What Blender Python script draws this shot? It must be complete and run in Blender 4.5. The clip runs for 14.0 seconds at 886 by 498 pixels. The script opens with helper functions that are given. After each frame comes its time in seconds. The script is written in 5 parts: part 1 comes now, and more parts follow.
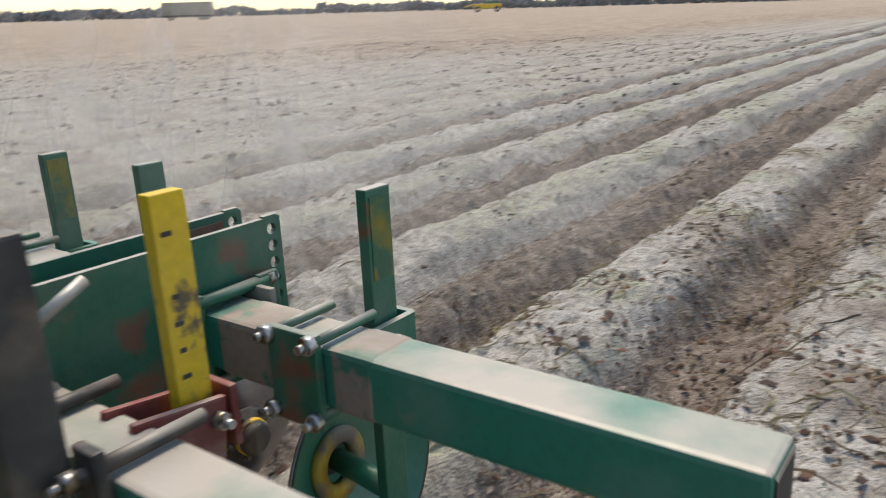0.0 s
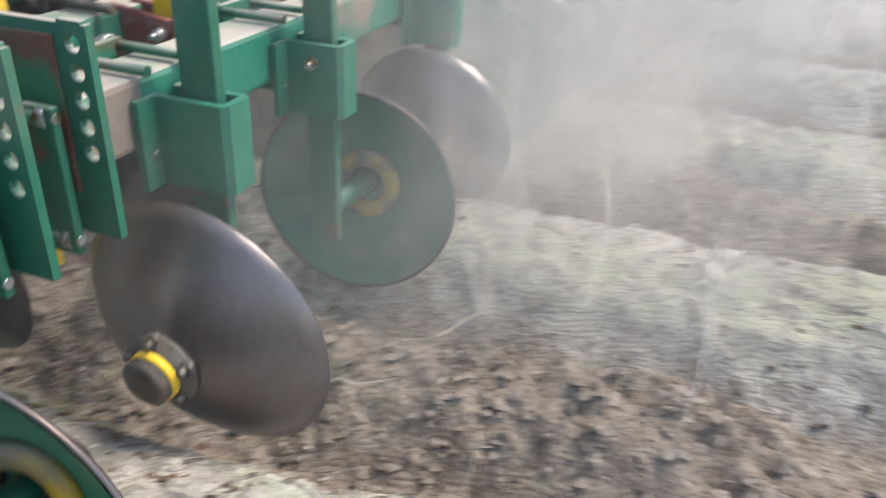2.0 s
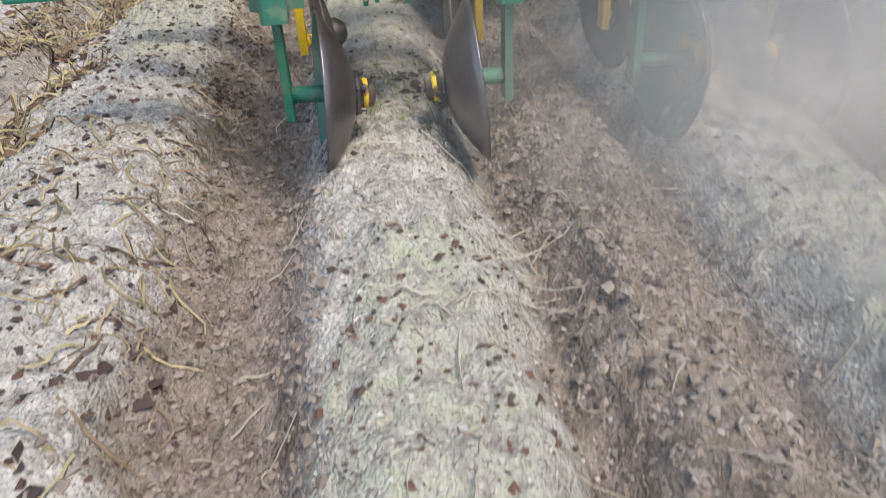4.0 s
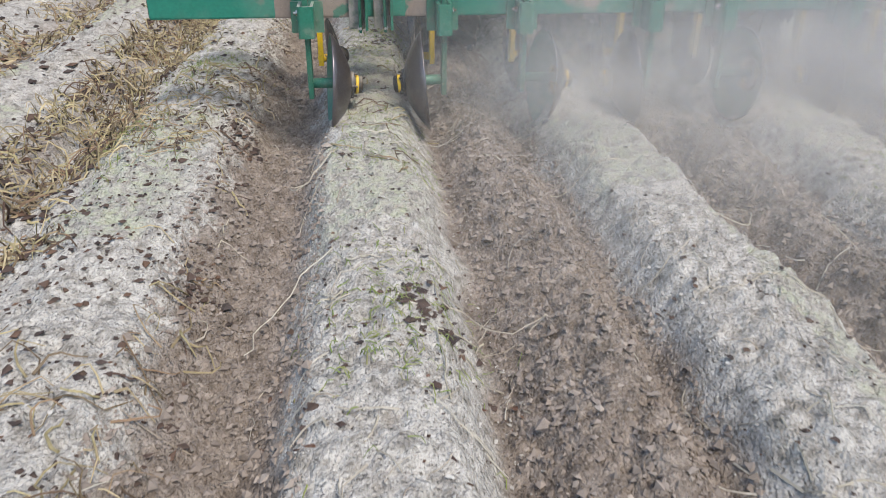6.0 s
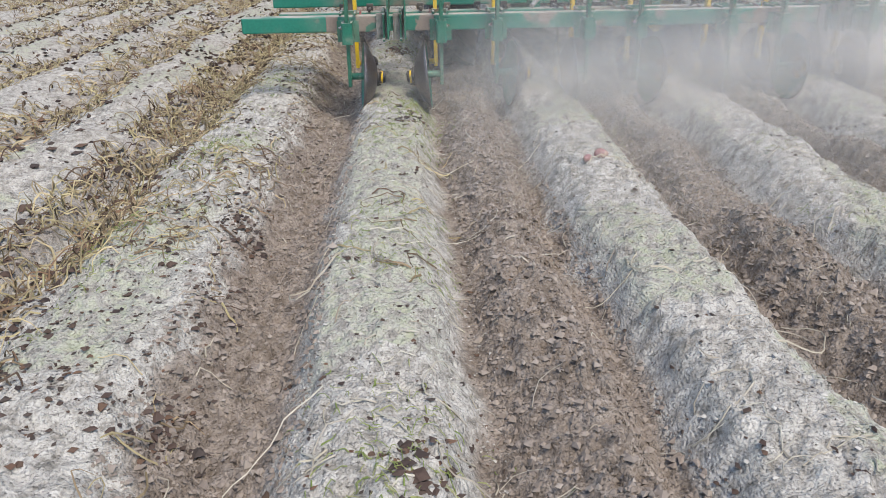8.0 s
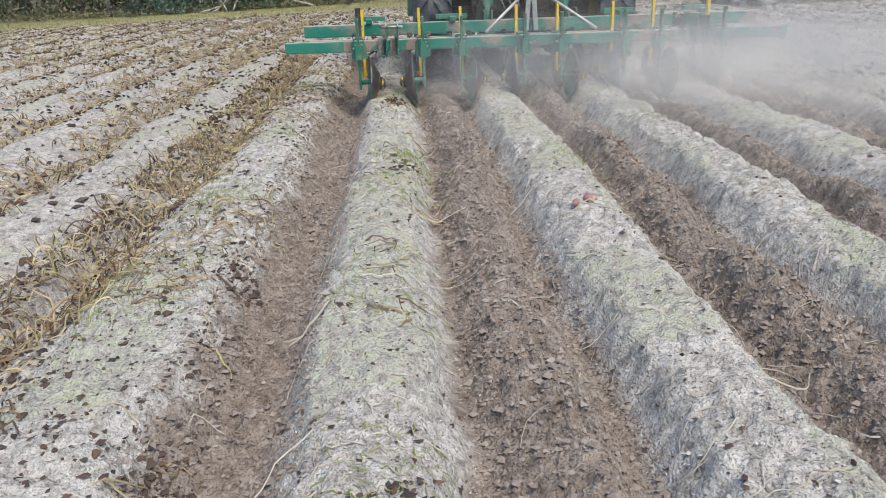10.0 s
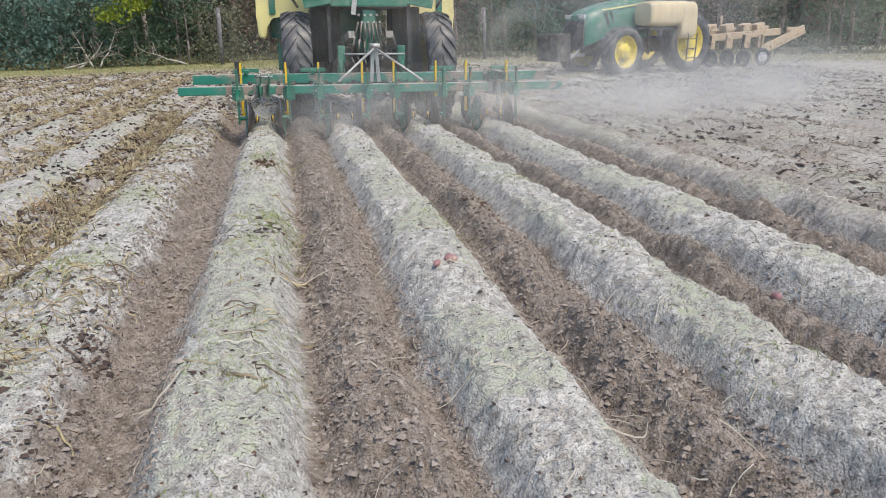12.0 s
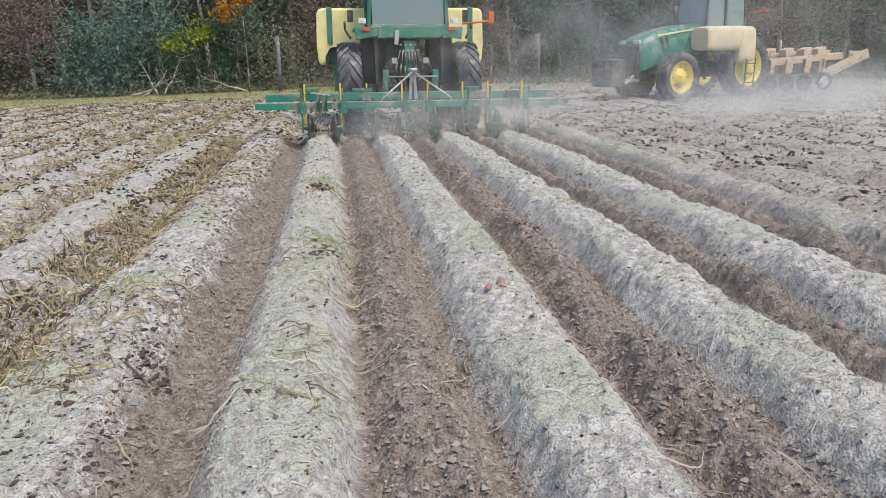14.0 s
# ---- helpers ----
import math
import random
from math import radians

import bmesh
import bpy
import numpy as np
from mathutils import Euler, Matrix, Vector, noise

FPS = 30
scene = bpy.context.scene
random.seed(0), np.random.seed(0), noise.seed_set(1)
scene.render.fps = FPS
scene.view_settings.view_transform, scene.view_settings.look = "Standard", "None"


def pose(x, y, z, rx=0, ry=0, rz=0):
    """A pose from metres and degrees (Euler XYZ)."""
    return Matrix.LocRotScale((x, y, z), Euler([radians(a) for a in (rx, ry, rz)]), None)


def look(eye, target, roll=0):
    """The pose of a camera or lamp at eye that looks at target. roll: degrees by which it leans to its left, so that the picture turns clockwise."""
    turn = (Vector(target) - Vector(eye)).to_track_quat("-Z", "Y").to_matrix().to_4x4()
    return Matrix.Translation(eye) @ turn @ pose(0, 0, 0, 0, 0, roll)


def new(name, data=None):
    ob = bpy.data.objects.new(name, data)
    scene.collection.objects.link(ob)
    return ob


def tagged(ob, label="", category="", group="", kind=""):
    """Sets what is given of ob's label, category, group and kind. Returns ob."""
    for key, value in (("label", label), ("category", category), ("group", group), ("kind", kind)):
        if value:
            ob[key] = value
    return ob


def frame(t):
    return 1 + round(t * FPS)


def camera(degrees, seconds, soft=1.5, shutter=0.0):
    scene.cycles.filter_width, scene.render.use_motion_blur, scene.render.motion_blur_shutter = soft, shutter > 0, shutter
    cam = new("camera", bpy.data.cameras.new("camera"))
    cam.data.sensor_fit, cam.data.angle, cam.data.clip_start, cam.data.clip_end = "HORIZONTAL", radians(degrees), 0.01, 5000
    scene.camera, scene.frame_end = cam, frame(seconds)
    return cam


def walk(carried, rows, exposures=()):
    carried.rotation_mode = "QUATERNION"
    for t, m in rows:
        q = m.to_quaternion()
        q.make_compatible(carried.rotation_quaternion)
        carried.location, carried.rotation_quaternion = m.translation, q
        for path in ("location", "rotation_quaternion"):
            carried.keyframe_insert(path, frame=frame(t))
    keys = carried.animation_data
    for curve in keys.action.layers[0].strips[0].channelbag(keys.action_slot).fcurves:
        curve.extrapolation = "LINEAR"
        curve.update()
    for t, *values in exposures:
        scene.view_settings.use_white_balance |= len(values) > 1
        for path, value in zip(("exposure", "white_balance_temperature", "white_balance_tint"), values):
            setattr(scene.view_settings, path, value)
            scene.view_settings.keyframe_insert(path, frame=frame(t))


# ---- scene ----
# ---- camera and its walk ----
cam = camera(59.6, 14.0, soft=0.8, shutter=0.4)
PATH = [
    (0.0, -1.192, -2.295, 1.033, -144.09, -17.30, 1.52),
    (0.5, -1.093, -2.225, 0.969, -133.29, -20.46, 0.65),
    (1.0, -0.938, -2.087, 0.926, -118.53, -24.35, -0.08),
    (1.5, -0.771, -1.915, 0.894, -99.74, -26.10, -2.31),
    (2.0, -0.625, -1.755, 0.886, -69.58, -30.19, -2.06),
    (2.5, -0.531, -1.584, 0.938, -52.55, -34.79, 2.35),
    (3.0, -0.462, -1.383, 0.950, -34.77, -31.15, -1.03),
    (3.5, -0.273, -1.158, 0.921, -19.15, -33.59, 1.13),
    (4.0, -0.091, -0.953, 0.955, -6.99, -33.43, 3.93),
    (4.2, -0.080, -0.880, 0.985, -6.60, -30.70, 3.50),
    (6.5, -0.035, -0.164, 1.147, -5.05, -26.04, 0.64),
    (7.0, 0.047, -0.028, 1.167, -3.87, -24.02, 0.75),
    (7.5, 0.091, 0.080, 1.155, -3.00, -23.78, 1.16),
    (8.0, 0.072, 0.137, 1.153, -2.94, -23.50, 2.12),
    (10.5, 0.150, 0.054, 1.176, -3.53, -18.89, 3.43),
    (11.0, 0.188, 0.043, 1.188, -9.44, -17.94, 1.58),
    (11.5, 0.198, 0.052, 1.187, -12.22, -17.27, 0.98),
    (12.0, 0.209, 0.016, 1.196, -11.75, -16.07, 1.49),
    (12.5, 0.210, 0.021, 1.197, -11.59, -15.34, 1.76),
    (13.0, 0.215, 0.017, 1.194, -10.15, -15.00, 1.86),
    (13.5, 0.210, 0.029, 1.198, -8.36, -14.53, 1.98),
    (14.0, 0.203, -0.000, 1.195, -7.89, -14.12, 1.87),
]
walk(cam, [(t, pose(x, y, z, 90 + p, r, w)) for t, x, y, z, w, p, r in PATH],
     exposures=[(t, e, k, 10) for t, e, k in ((0.0, 0.72, 7900), (0.5, 0.95, 7500), (1.0, 1.18, 7400), (2.0, 1.38, 7500), (2.5, 1.44, 7400), (3.0, 1.35, 7300), (3.5, 1.1, 7250), (4.0, 0.98, 7300), (6.5, 0.88, 7200), (8.0, 0.86, 7200), (11.0, 0.86, 7200), (14.0, 0.85, 7200))])

# where the rear toolbar stands on its way over the field, seconds and metres
TRACK = [(0.0, -3.131), (0.5, -2.572), (1.0, -2.016), (1.5, -1.456), (2.0, -0.903), (2.6, -0.239), (3.0, 0.212), (3.5, 0.769), (4.0, 1.323), (6.5, 4.064), (7.0, 4.599), (7.5, 5.138), (8.0, 5.705), (10.5, 8.647), (11.0, 9.224), (11.5, 9.801), (12.0, 10.376), (12.5, 10.949), (13.0, 11.516), (13.5, 12.081), (14.0, 12.645)]

# ---- light: a bright, thinly clouded autumn day ----
world = bpy.data.worlds.new("sky")
scene.world = world
world.use_nodes = True
wn, wl = world.node_tree.nodes, world.node_tree.links
sky = wn.new("ShaderNodeTexSky")
sky.sky_type, sky.sun_disc = "NISHITA", False
sky.sun_elevation, sky.sun_rotation = radians(60), radians(145)
sky.air_density, sky.dust_density, sky.ozone_density = 1.0, 0.5, 2.0
wl.new(sky.outputs[0], wn["Background"].inputs[0])
wn["Background"].inputs[1].default_value = 0.13
sun = new("sun", bpy.data.lights.new("sun", "SUN"))
sun.data.energy, sun.data.angle, sun.data.color = 2.15, radians(25), (1.0, 0.96, 0.91)
scene.cycles.transparent_max_bounces = 64
SUN_FROM = Vector((math.sin(radians(145)) * math.cos(radians(60)), math.cos(radians(145)) * math.cos(radians(60)), math.sin(radians(60))))
sun.matrix_world = look(SUN_FROM * 30, (0, 0, 0))


# ---- materials ----
def material(name, base, rough=0.6, metal=0.0, second=None, scale=8.0, cut=(0.45, 0.62), dust=0.0, bump=0.15, fine=60.0, spread=0.25, spec=0.5):
    """Paint, metal or skin: two colours in patches, fine variation, relief, and dust lying on upward faces."""
    m = bpy.data.materials.new(name)
    m.use_nodes = True
    n, l = m.node_tree.nodes, m.node_tree.links
    b = n["Principled BSDF"]
    b.inputs["Roughness"].default_value, b.inputs["Metallic"].default_value = rough, metal
    b.inputs["Specular IOR Level"].default_value = spec
    co = n.new("ShaderNodeTexCoord")

    def noisy(s, detail=4.0):
        t = n.new("ShaderNodeTexNoise")
        t.inputs["Scale"].default_value, t.inputs["Detail"].default_value = s, detail
        l.new(co.outputs["Object"], t.inputs["Vector"])
        return t.outputs["Fac"]

    def ramp(fac, lo, hi):
        r = n.new("ShaderNodeMapRange")
        r.inputs["From Min"].default_value, r.inputs["From Max"].default_value = lo, hi
        l.new(fac, r.inputs["Value"])
        return r.outputs["Result"]

    def mix(fac, a, c, kind="MIX"):
        x = n.new("ShaderNodeMix")
        x.data_type, x.blend_type = "RGBA", kind
        for slot, val in ((0, fac), (6, a), (7, c)):
            if hasattr(val, "default_value"):
                l.new(val, x.inputs[slot])
            else:
                x.inputs[slot].default_value = val if slot == 0 else (*val, 1)
        return x.outputs[2]

    col = mix(noisy(fine), tuple(v * (1 - spread) for v in base), tuple(min(1, v * (1 + spread)) for v in base))
    if second:
        col = mix(ramp(noisy(scale, 6.0), *cut), col, second)
    if dust:
        g = n.new("ShaderNodeNewGeometry")
        s = n.new("ShaderNodeSeparateXYZ")
        l.new(g.outputs["Normal"], s.inputs[0])
        up = ramp(s.outputs[2], 0.2, 0.9)
        mul = n.new("ShaderNodeMath")
        mul.operation = "MULTIPLY"
        l.new(up, mul.inputs[0])
        l.new(ramp(noisy(5.0, 5.0), 0.65 - dust * 0.5, 0.8 - dust * 0.3), mul.inputs[1])
        col = mix(mul.outputs[0], col, (0.42, 0.38, 0.33))
        thin = mix(ramp(noisy(3.0, 5.0), 0.45, 1.3), col, (0.40, 0.36, 0.31))
        col = thin
    l.new(col, b.inputs["Base Color"])
    if bump:
        u = n.new("ShaderNodeBump")
        u.inputs["Strength"].default_value, u.inputs["Distance"].default_value = bump, 0.01
        l.new(noisy(fine * 0.7, 5.0), u.inputs["Height"])
        l.new(u.outputs[0], b.inputs["Normal"])
    return m


GREEN = material("worn green paint", (0.012, 0.125, 0.078), 0.45, 0, (0.16, 0.075, 0.045), 9, (0.58, 0.67), 0.7)
GREEN_NEW = material("fresh green paint", (0.012, 0.155, 0.10), 0.42, 0, (0.2, 0.24, 0.18), 6, (0.62, 0.75), 0.3)
BAR_GREEN = material("chipped green toolbar paint", (0.010, 0.18, 0.125), 0.42, 0, (0.25, 0.20, 0.17), 3.2, (0.55, 0.62), 0.75)
DIRTY = material("dirt-caked yellow paint", (0.50, 0.31, 0.03), 0.7, 0, (0.17, 0.13, 0.10), 9, (0.42, 0.55), 0.3)
YELLOW = material("scraped yellow paint", (0.72, 0.46, 0.012), 0.5, 0, (0.12, 0.08, 0.04), 14, (0.62, 0.68), 0.15)
RED = material("dull red oxide paint", (0.20, 0.035, 0.03), 0.6, 0, (0.3, 0.17, 0.14), 12, (0.55, 0.7), 0.3)
STEEL = material("soil-polished disc steel", (0.17, 0.155, 0.16), 0.36, 0.75, (0.12, 0.09, 0.08), 5, (0.45, 0.7), 0.0, 0.08, 90)
ZINC = material("zinc bolt", (0.5, 0.5, 0.5), 0.4, 0.8, (0.2, 0.15, 0.1), 40, (0.5, 0.6))
DARK = material("dark greasy iron", (0.03, 0.03, 0.032), 0.55, 0.2, (0.12, 0.09, 0.07), 8, (0.5, 0.65), 0.35)
# near-black that holds the shade of the recesses inside the rear wheels
BLACK = material("black housing with shade in its colour", (0.018, 0.018, 0.02), 0.6, 0, (0.04, 0.037, 0.035), 6, (0.5, 0.7), 0.0)
STAIN = material("olive-yellow paint splash", (0.20, 0.17, 0.02), 0.5, 0, (0.02, 0.11, 0.06), 16, (0.46, 0.6), 0.2)
BARE = material("bare brown steel with paint rests", (0.24, 0.185, 0.155), 0.7, 0, (0.02, 0.15, 0.10), 11, (0.56, 0.62), 0.6)
CAKED = material("dust-caked steel", (0.26, 0.24, 0.22), 0.8, 0, (0.10, 0.13, 0.10), 14, (0.5, 0.62), 0.5)
RUSTY = material("rusty brown plate", (0.16, 0.06, 0.04), 0.75, 0, (0.02, 0.18, 0.09), 4, (0.5, 0.56), 0.2)
RUBBER = material("dusty tyre rubber", (0.04, 0.044, 0.055), 0.75, 0, (0.12, 0.118, 0.125), 6, (0.48, 0.8), 0.25)
POLY = material("pale yellow plastic", (0.80, 0.70, 0.30), 0.45, 0, (0.62, 0.52, 0.25), 2, (0.5, 0.8), 0.1, 0.03, 30, 0.06)
POLY_TAN = material("cream plastic tank", (0.62, 0.50, 0.32), 0.5, 0, (0.5, 0.4, 0.25), 2, (0.5, 0.8), 0.2, 0.03, 30, 0.06)
TAN_PAINT = material("faded tan paint", (0.50, 0.38, 0.25), 0.6, 0, (0.22, 0.12, 0.07), 5, (0.55, 0.7), 0.3)
RIM_YELLOW = material("yellow wheel rim", (0.72, 0.55, 0.07), 0.5, 0, (0.35, 0.27, 0.13), 5, (0.5, 0.75), 0.2)
GREY = material("grey galvanised steel", (0.45, 0.45, 0.44), 0.5, 0.4, (0.3, 0.28, 0.26), 9, (0.5, 0.7), 0.2)
LAMP = material("lamp lens", (0.6, 0.6, 0.6), 0.15, 0.0, (0.4, 0.4, 0.42), 20)
LAMP_RED = material("red lamp lens", (0.5, 0.06, 0.04), 0.25, 0.0, (0.4, 0.1, 0.08), 20)
ORANGE = material("orange plastic", (0.55, 0.15, 0.05), 0.5)
CREAM = material("white wheel cover", (0.75, 0.73, 0.7), 0.5, 0, (0.4, 0.36, 0.3), 9, (0.55, 0.7))
PEEL = material("sweet potato skin", (0.27, 0.13, 0.13), 0.7, 0, (0.48, 0.36, 0.28), 22, (0.5, 0.66), 0.2)
BARK = material("grey bark", (0.24, 0.20, 0.18), 0.9, 0, (0.14, 0.12, 0.11), 6, (0.4, 0.6), 0, 0.6, 25)
PALE_BARK = material("bleached dead wood", (0.46, 0.42, 0.37), 0.9, 0, (0.30, 0.26, 0.22), 6, (0.4, 0.6), 0, 0.5, 25)
WOODPOLE = material("weathered post", (0.13, 0.12, 0.125), 0.85, 0, (0.25, 0.23, 0.22), 6, (0.45, 0.7), 0, 0.4, 40)


def leafy(name, colours, rough=0.75, through_light=0.25):
    """Leaf, straw or litter: each island takes its own colour out of a row of colours."""
    m = bpy.data.materials.new(name)
    m.use_nodes = True
    n, l = m.node_tree.nodes, m.node_tree.links
    b = n["Principled BSDF"]
    b.inputs["Roughness"].default_value = rough
    b.inputs["Specular IOR Level"].default_value = 0.25
    g = n.new("ShaderNodeNewGeometry")
    r = n.new("ShaderNodeValToRGB")
    r.color_ramp.interpolation = "LINEAR"
    e = r.color_ramp.elements
    e[0].color, e[1].color = (*colours[0], 1), (*colours[-1], 1)
    for i, c in enumerate(colours[1:-1]):
        e.new((i + 1) / (len(colours) - 1)).color = (*c, 1)
    l.new(g.outputs["Random Per Island"], r.inputs[0])
    t = n.new("ShaderNodeTexNoise")
    t.inputs["Scale"].default_value = 30
    co = n.new("ShaderNodeTexCoord")
    l.new(co.outputs["Object"], t.inputs["Vector"])
    x = n.new("ShaderNodeMix")
    x.data_type, x.blend_type = "RGBA", "MULTIPLY"
    x.inputs[0].default_value = 0.5
    l.new(r.outputs[0], x.inputs[6])
    l.new(t.outputs["Fac"], x.inputs[7])
    l.new(x.outputs[2], b.inputs["Base Color"])
    if through_light:
        tr = n.new("ShaderNodeBsdfTranslucent")
        l.new(x.outputs[2], tr.inputs[0])
        ms = n.new("ShaderNodeMixShader")
        ms.inputs[0].default_value = through_light
        l.new(b.outputs[0], ms.inputs[1])
        l.new(tr.outputs[0], ms.inputs[2])
        l.new(ms.outputs[0], n["Material Output"].inputs[0])
    return m


STRAW = leafy("pale dry vine", [(0.66, 0.60, 0.47), (0.50, 0.45, 0.38), (0.72, 0.68, 0.58), (0.40, 0.33, 0.26)], 0.7, 0.1)
VINE_MIX = leafy("yellowing vines", [(0.68, 0.58, 0.33), (0.15, 0.095, 0.07), (0.54, 0.47, 0.26), (0.12, 0.075, 0.06), (0.70, 0.58, 0.36), (0.28, 0.17, 0.11)], 0.7, 0.1)
SCRAP = leafy("withered leaf scraps", [(0.055, 0.042, 0.042), (0.12, 0.08, 0.065), (0.08, 0.065, 0.06), (0.19, 0.115, 0.08)], 0.8, 0.1)
RUSSET = leafy("russet dead leaves", [(0.16, 0.085, 0.06), (0.22, 0.13, 0.09), (0.10, 0.07, 0.06), (0.13, 0.085, 0.06)], 0.8, 0.15)
WEED = leafy("green weed", [(0.26, 0.36, 0.10), (0.38, 0.46, 0.16), (0.48, 0.48, 0.22)], 0.7, 0.3)
LEAF_DARK = leafy("dark green leaves", [(0.08, 0.14, 0.09), (0.14, 0.21, 0.125), (0.10, 0.17, 0.12), (0.17, 0.23, 0.13)], 0.6, 0.3)
LEAF_BLUE = leafy("blue-green cedar foliage", [(0.12, 0.22, 0.185), (0.19, 0.29, 0.24), (0.15, 0.25, 0.21)], 0.65, 0.3)
LEAF_BRIGHT = leafy("bright yellow-green leaves", [(0.24, 0.32, 0.03), (0.34, 0.38, 0.05), (0.18, 0.28, 0.04)], 0.6, 0.4)
LEAF_ORANGE = leafy("orange autumn leaves", [(0.55, 0.22, 0.03), (0.62, 0.32, 0.05), (0.42, 0.15, 0.03)], 0.6, 0.4)
LEAF_BROWN = leafy("brown autumn leaves", [(0.24, 0.17, 0.145), (0.34, 0.24, 0.19), (0.29, 0.22, 0.18), (0.18, 0.155, 0.135)], 0.7, 0.3)
LEAF_OLIVE = leafy("olive leaves", [(0.18, 0.19, 0.12), (0.28, 0.28, 0.19), (0.23, 0.22, 0.16)], 0.7, 0.3)
GRASS = leafy("dry grass", [(0.30, 0.30, 0.13), (0.38, 0.33, 0.18), (0.20, 0.24, 0.08)], 0.8, 0.2)
LITTER = leafy("grey-brown vine litter", [(0.40, 0.34, 0.25), (0.16, 0.12, 0.10), (0.30, 0.25, 0.19), (0.10, 0.08, 0.07), (0.48, 0.42, 0.33)], 0.8, 0.1)
LEAF_PURPLE = leafy("purple-brown creeper", [(0.27, 0.18, 0.175), (0.36, 0.26, 0.25), (0.21, 0.15, 0.14), (0.33, 0.24, 0.18)], 0.8, 0.2)
CRUMB = leafy("crust crumbs", [(0.48, 0.455, 0.42), (0.66, 0.63, 0.585), (0.30, 0.275, 0.25), (0.58, 0.555, 0.51), (0.72, 0.69, 0.645)], 0.95, 0.0)
CLOD = leafy("soil clods", [(0.24, 0.20, 0.17), (0.38, 0.325, 0.285), (0.30, 0.25, 0.215), (0.46, 0.40, 0.35)], 0.95, 0.0)


def soil_material():
    """Grey crusted sand, brown turned soil and a green film, by the field's own masks."""
    m = bpy.data.materials.new("sandy field soil")
    m.use_nodes = True
    n, l = m.node_tree.nodes, m.node_tree.links
    b = n["Principled BSDF"]
    b.inputs["Roughness"].default_value = 0.95
    b.inputs["Specular IOR Level"].default_value = 0.15
    co = n.new("ShaderNodeTexCoord")

    def noisy(s, detail=6.0, rough=0.6, stretch=(1, 1, 1)):
        mp = n.new("ShaderNodeMapping")
        mp.inputs["Scale"].default_value = stretch
        l.new(co.outputs["Object"], mp.inputs["Vector"])
        t = n.new("ShaderNodeTexNoise")
        t.inputs["Scale"].default_value, t.inputs["Detail"].default_value, t.inputs["Roughness"].default_value = s, detail, rough
        l.new(mp.outputs[0], t.inputs["Vector"])
        return t.outputs["Fac"]

    def ramp(fac, stops):
        r = n.new("ShaderNodeValToRGB")
        e = r.color_ramp.elements
        e[0].position, e[0].color = stops[0][0], (*stops[0][1], 1)
        e[1].position, e[1].color = stops[-1][0], (*stops[-1][1], 1)
        for p, c in stops[1:-1]:
            e.new(p).color = (*c, 1)
        l.new(fac, r.inputs[0])
        return r.outputs[0]

    def mask(name):
        a = n.new("ShaderNodeAttribute")
        a.attribute_name = name
        return a.outputs["Fac"]

    def mix(fac, a, c):
        x = n.new("ShaderNodeMix")
        x.data_type = "RGBA"
        l.new(fac, x.inputs[0])
        l.new(a, x.inputs[6])
        if isinstance(c, tuple):
            x.inputs[7].default_value = (*c, 1)
        else:
            l.new(c, x.inputs[7])
        return x.outputs[2]

    grey = ramp(noisy(20.0, 8.0, 0.70), [(0.36, (0.28, 0.262, 0.233)), (0.46, (0.43, 0.407, 0.373)), (0.58, (0.60, 0.575, 0.535))])
    specks = ramp(noisy(120.0, 4.0, 0.7), [(0.36, (0.7, 0.7, 0.7)), (0.43, (0, 0, 0))])
    grey = mix(specks, grey, (0.16, 0.15, 0.14))
    flecks = ramp(noisy(40.0, 6.0, 0.72, (0.55, 1.3, 1)), [(0.35, (0.8, 0.8, 0.8)), (0.40, (0, 0, 0))])
    grey = mix(flecks, grey, (0.13, 0.12, 0.11))
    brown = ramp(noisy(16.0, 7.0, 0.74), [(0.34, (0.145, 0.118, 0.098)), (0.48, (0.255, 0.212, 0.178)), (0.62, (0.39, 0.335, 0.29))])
    # fine dark specks: shade of crevices between crumbs, put into the brown
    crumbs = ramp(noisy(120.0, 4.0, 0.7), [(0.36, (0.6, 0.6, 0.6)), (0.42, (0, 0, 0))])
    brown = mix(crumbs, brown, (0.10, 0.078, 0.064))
    tan = ramp(noisy(0.8, 8.0, 0.7), [(0.3, (0.24, 0.19, 0.15)), (0.5, (0.35, 0.28, 0.22)), (0.7, (0.44, 0.37, 0.30))])
    turf = ramp(noisy(2.0, 8.0, 0.7), [(0.3, (0.16, 0.18, 0.07)), (0.5, (0.27, 0.26, 0.12)), (0.7, (0.36, 0.32, 0.19))])
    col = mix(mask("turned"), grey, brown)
    gm = n.new("ShaderNodeMath")
    gm.operation = "MULTIPLY"
    l.new(mask("green"), gm.inputs[0])
    l.new(ramp(noisy(20.0, 5.0), [(0.42, (0, 0, 0)), (0.64, (0.8, 0.8, 0.8))]), gm.inputs[1])
    col = mix(gm.outputs[0], col, (0.40, 0.43, 0.30))
    col = mix(mask("stubble"), col, tan)
    col = mix(mask("turf"), col, turf)
    l.new(col, b.inputs["Base Color"])
    vo = n.new("ShaderNodeTexVoronoi")
    vo.inputs["Scale"].default_value = 95.0
    wv = n.new("ShaderNodeMix")
    wv.data_type = "RGBA"
    wv.inputs[0].default_value = 0.012
    wn3 = n.new("ShaderNodeTexNoise")
    wn3.inputs["Scale"].default_value, wn3.inputs["Detail"].default_value = 40.0, 3.0
    l.new(co.outputs["Object"], wn3.inputs["Vector"])
    l.new(co.outputs["Object"], wv.inputs[6])
    l.new(wn3.outputs["Color"], wv.inputs[7])
    l.new(wv.outputs[2], vo.inputs["Vector"])
    low = n.new("ShaderNodeBump")
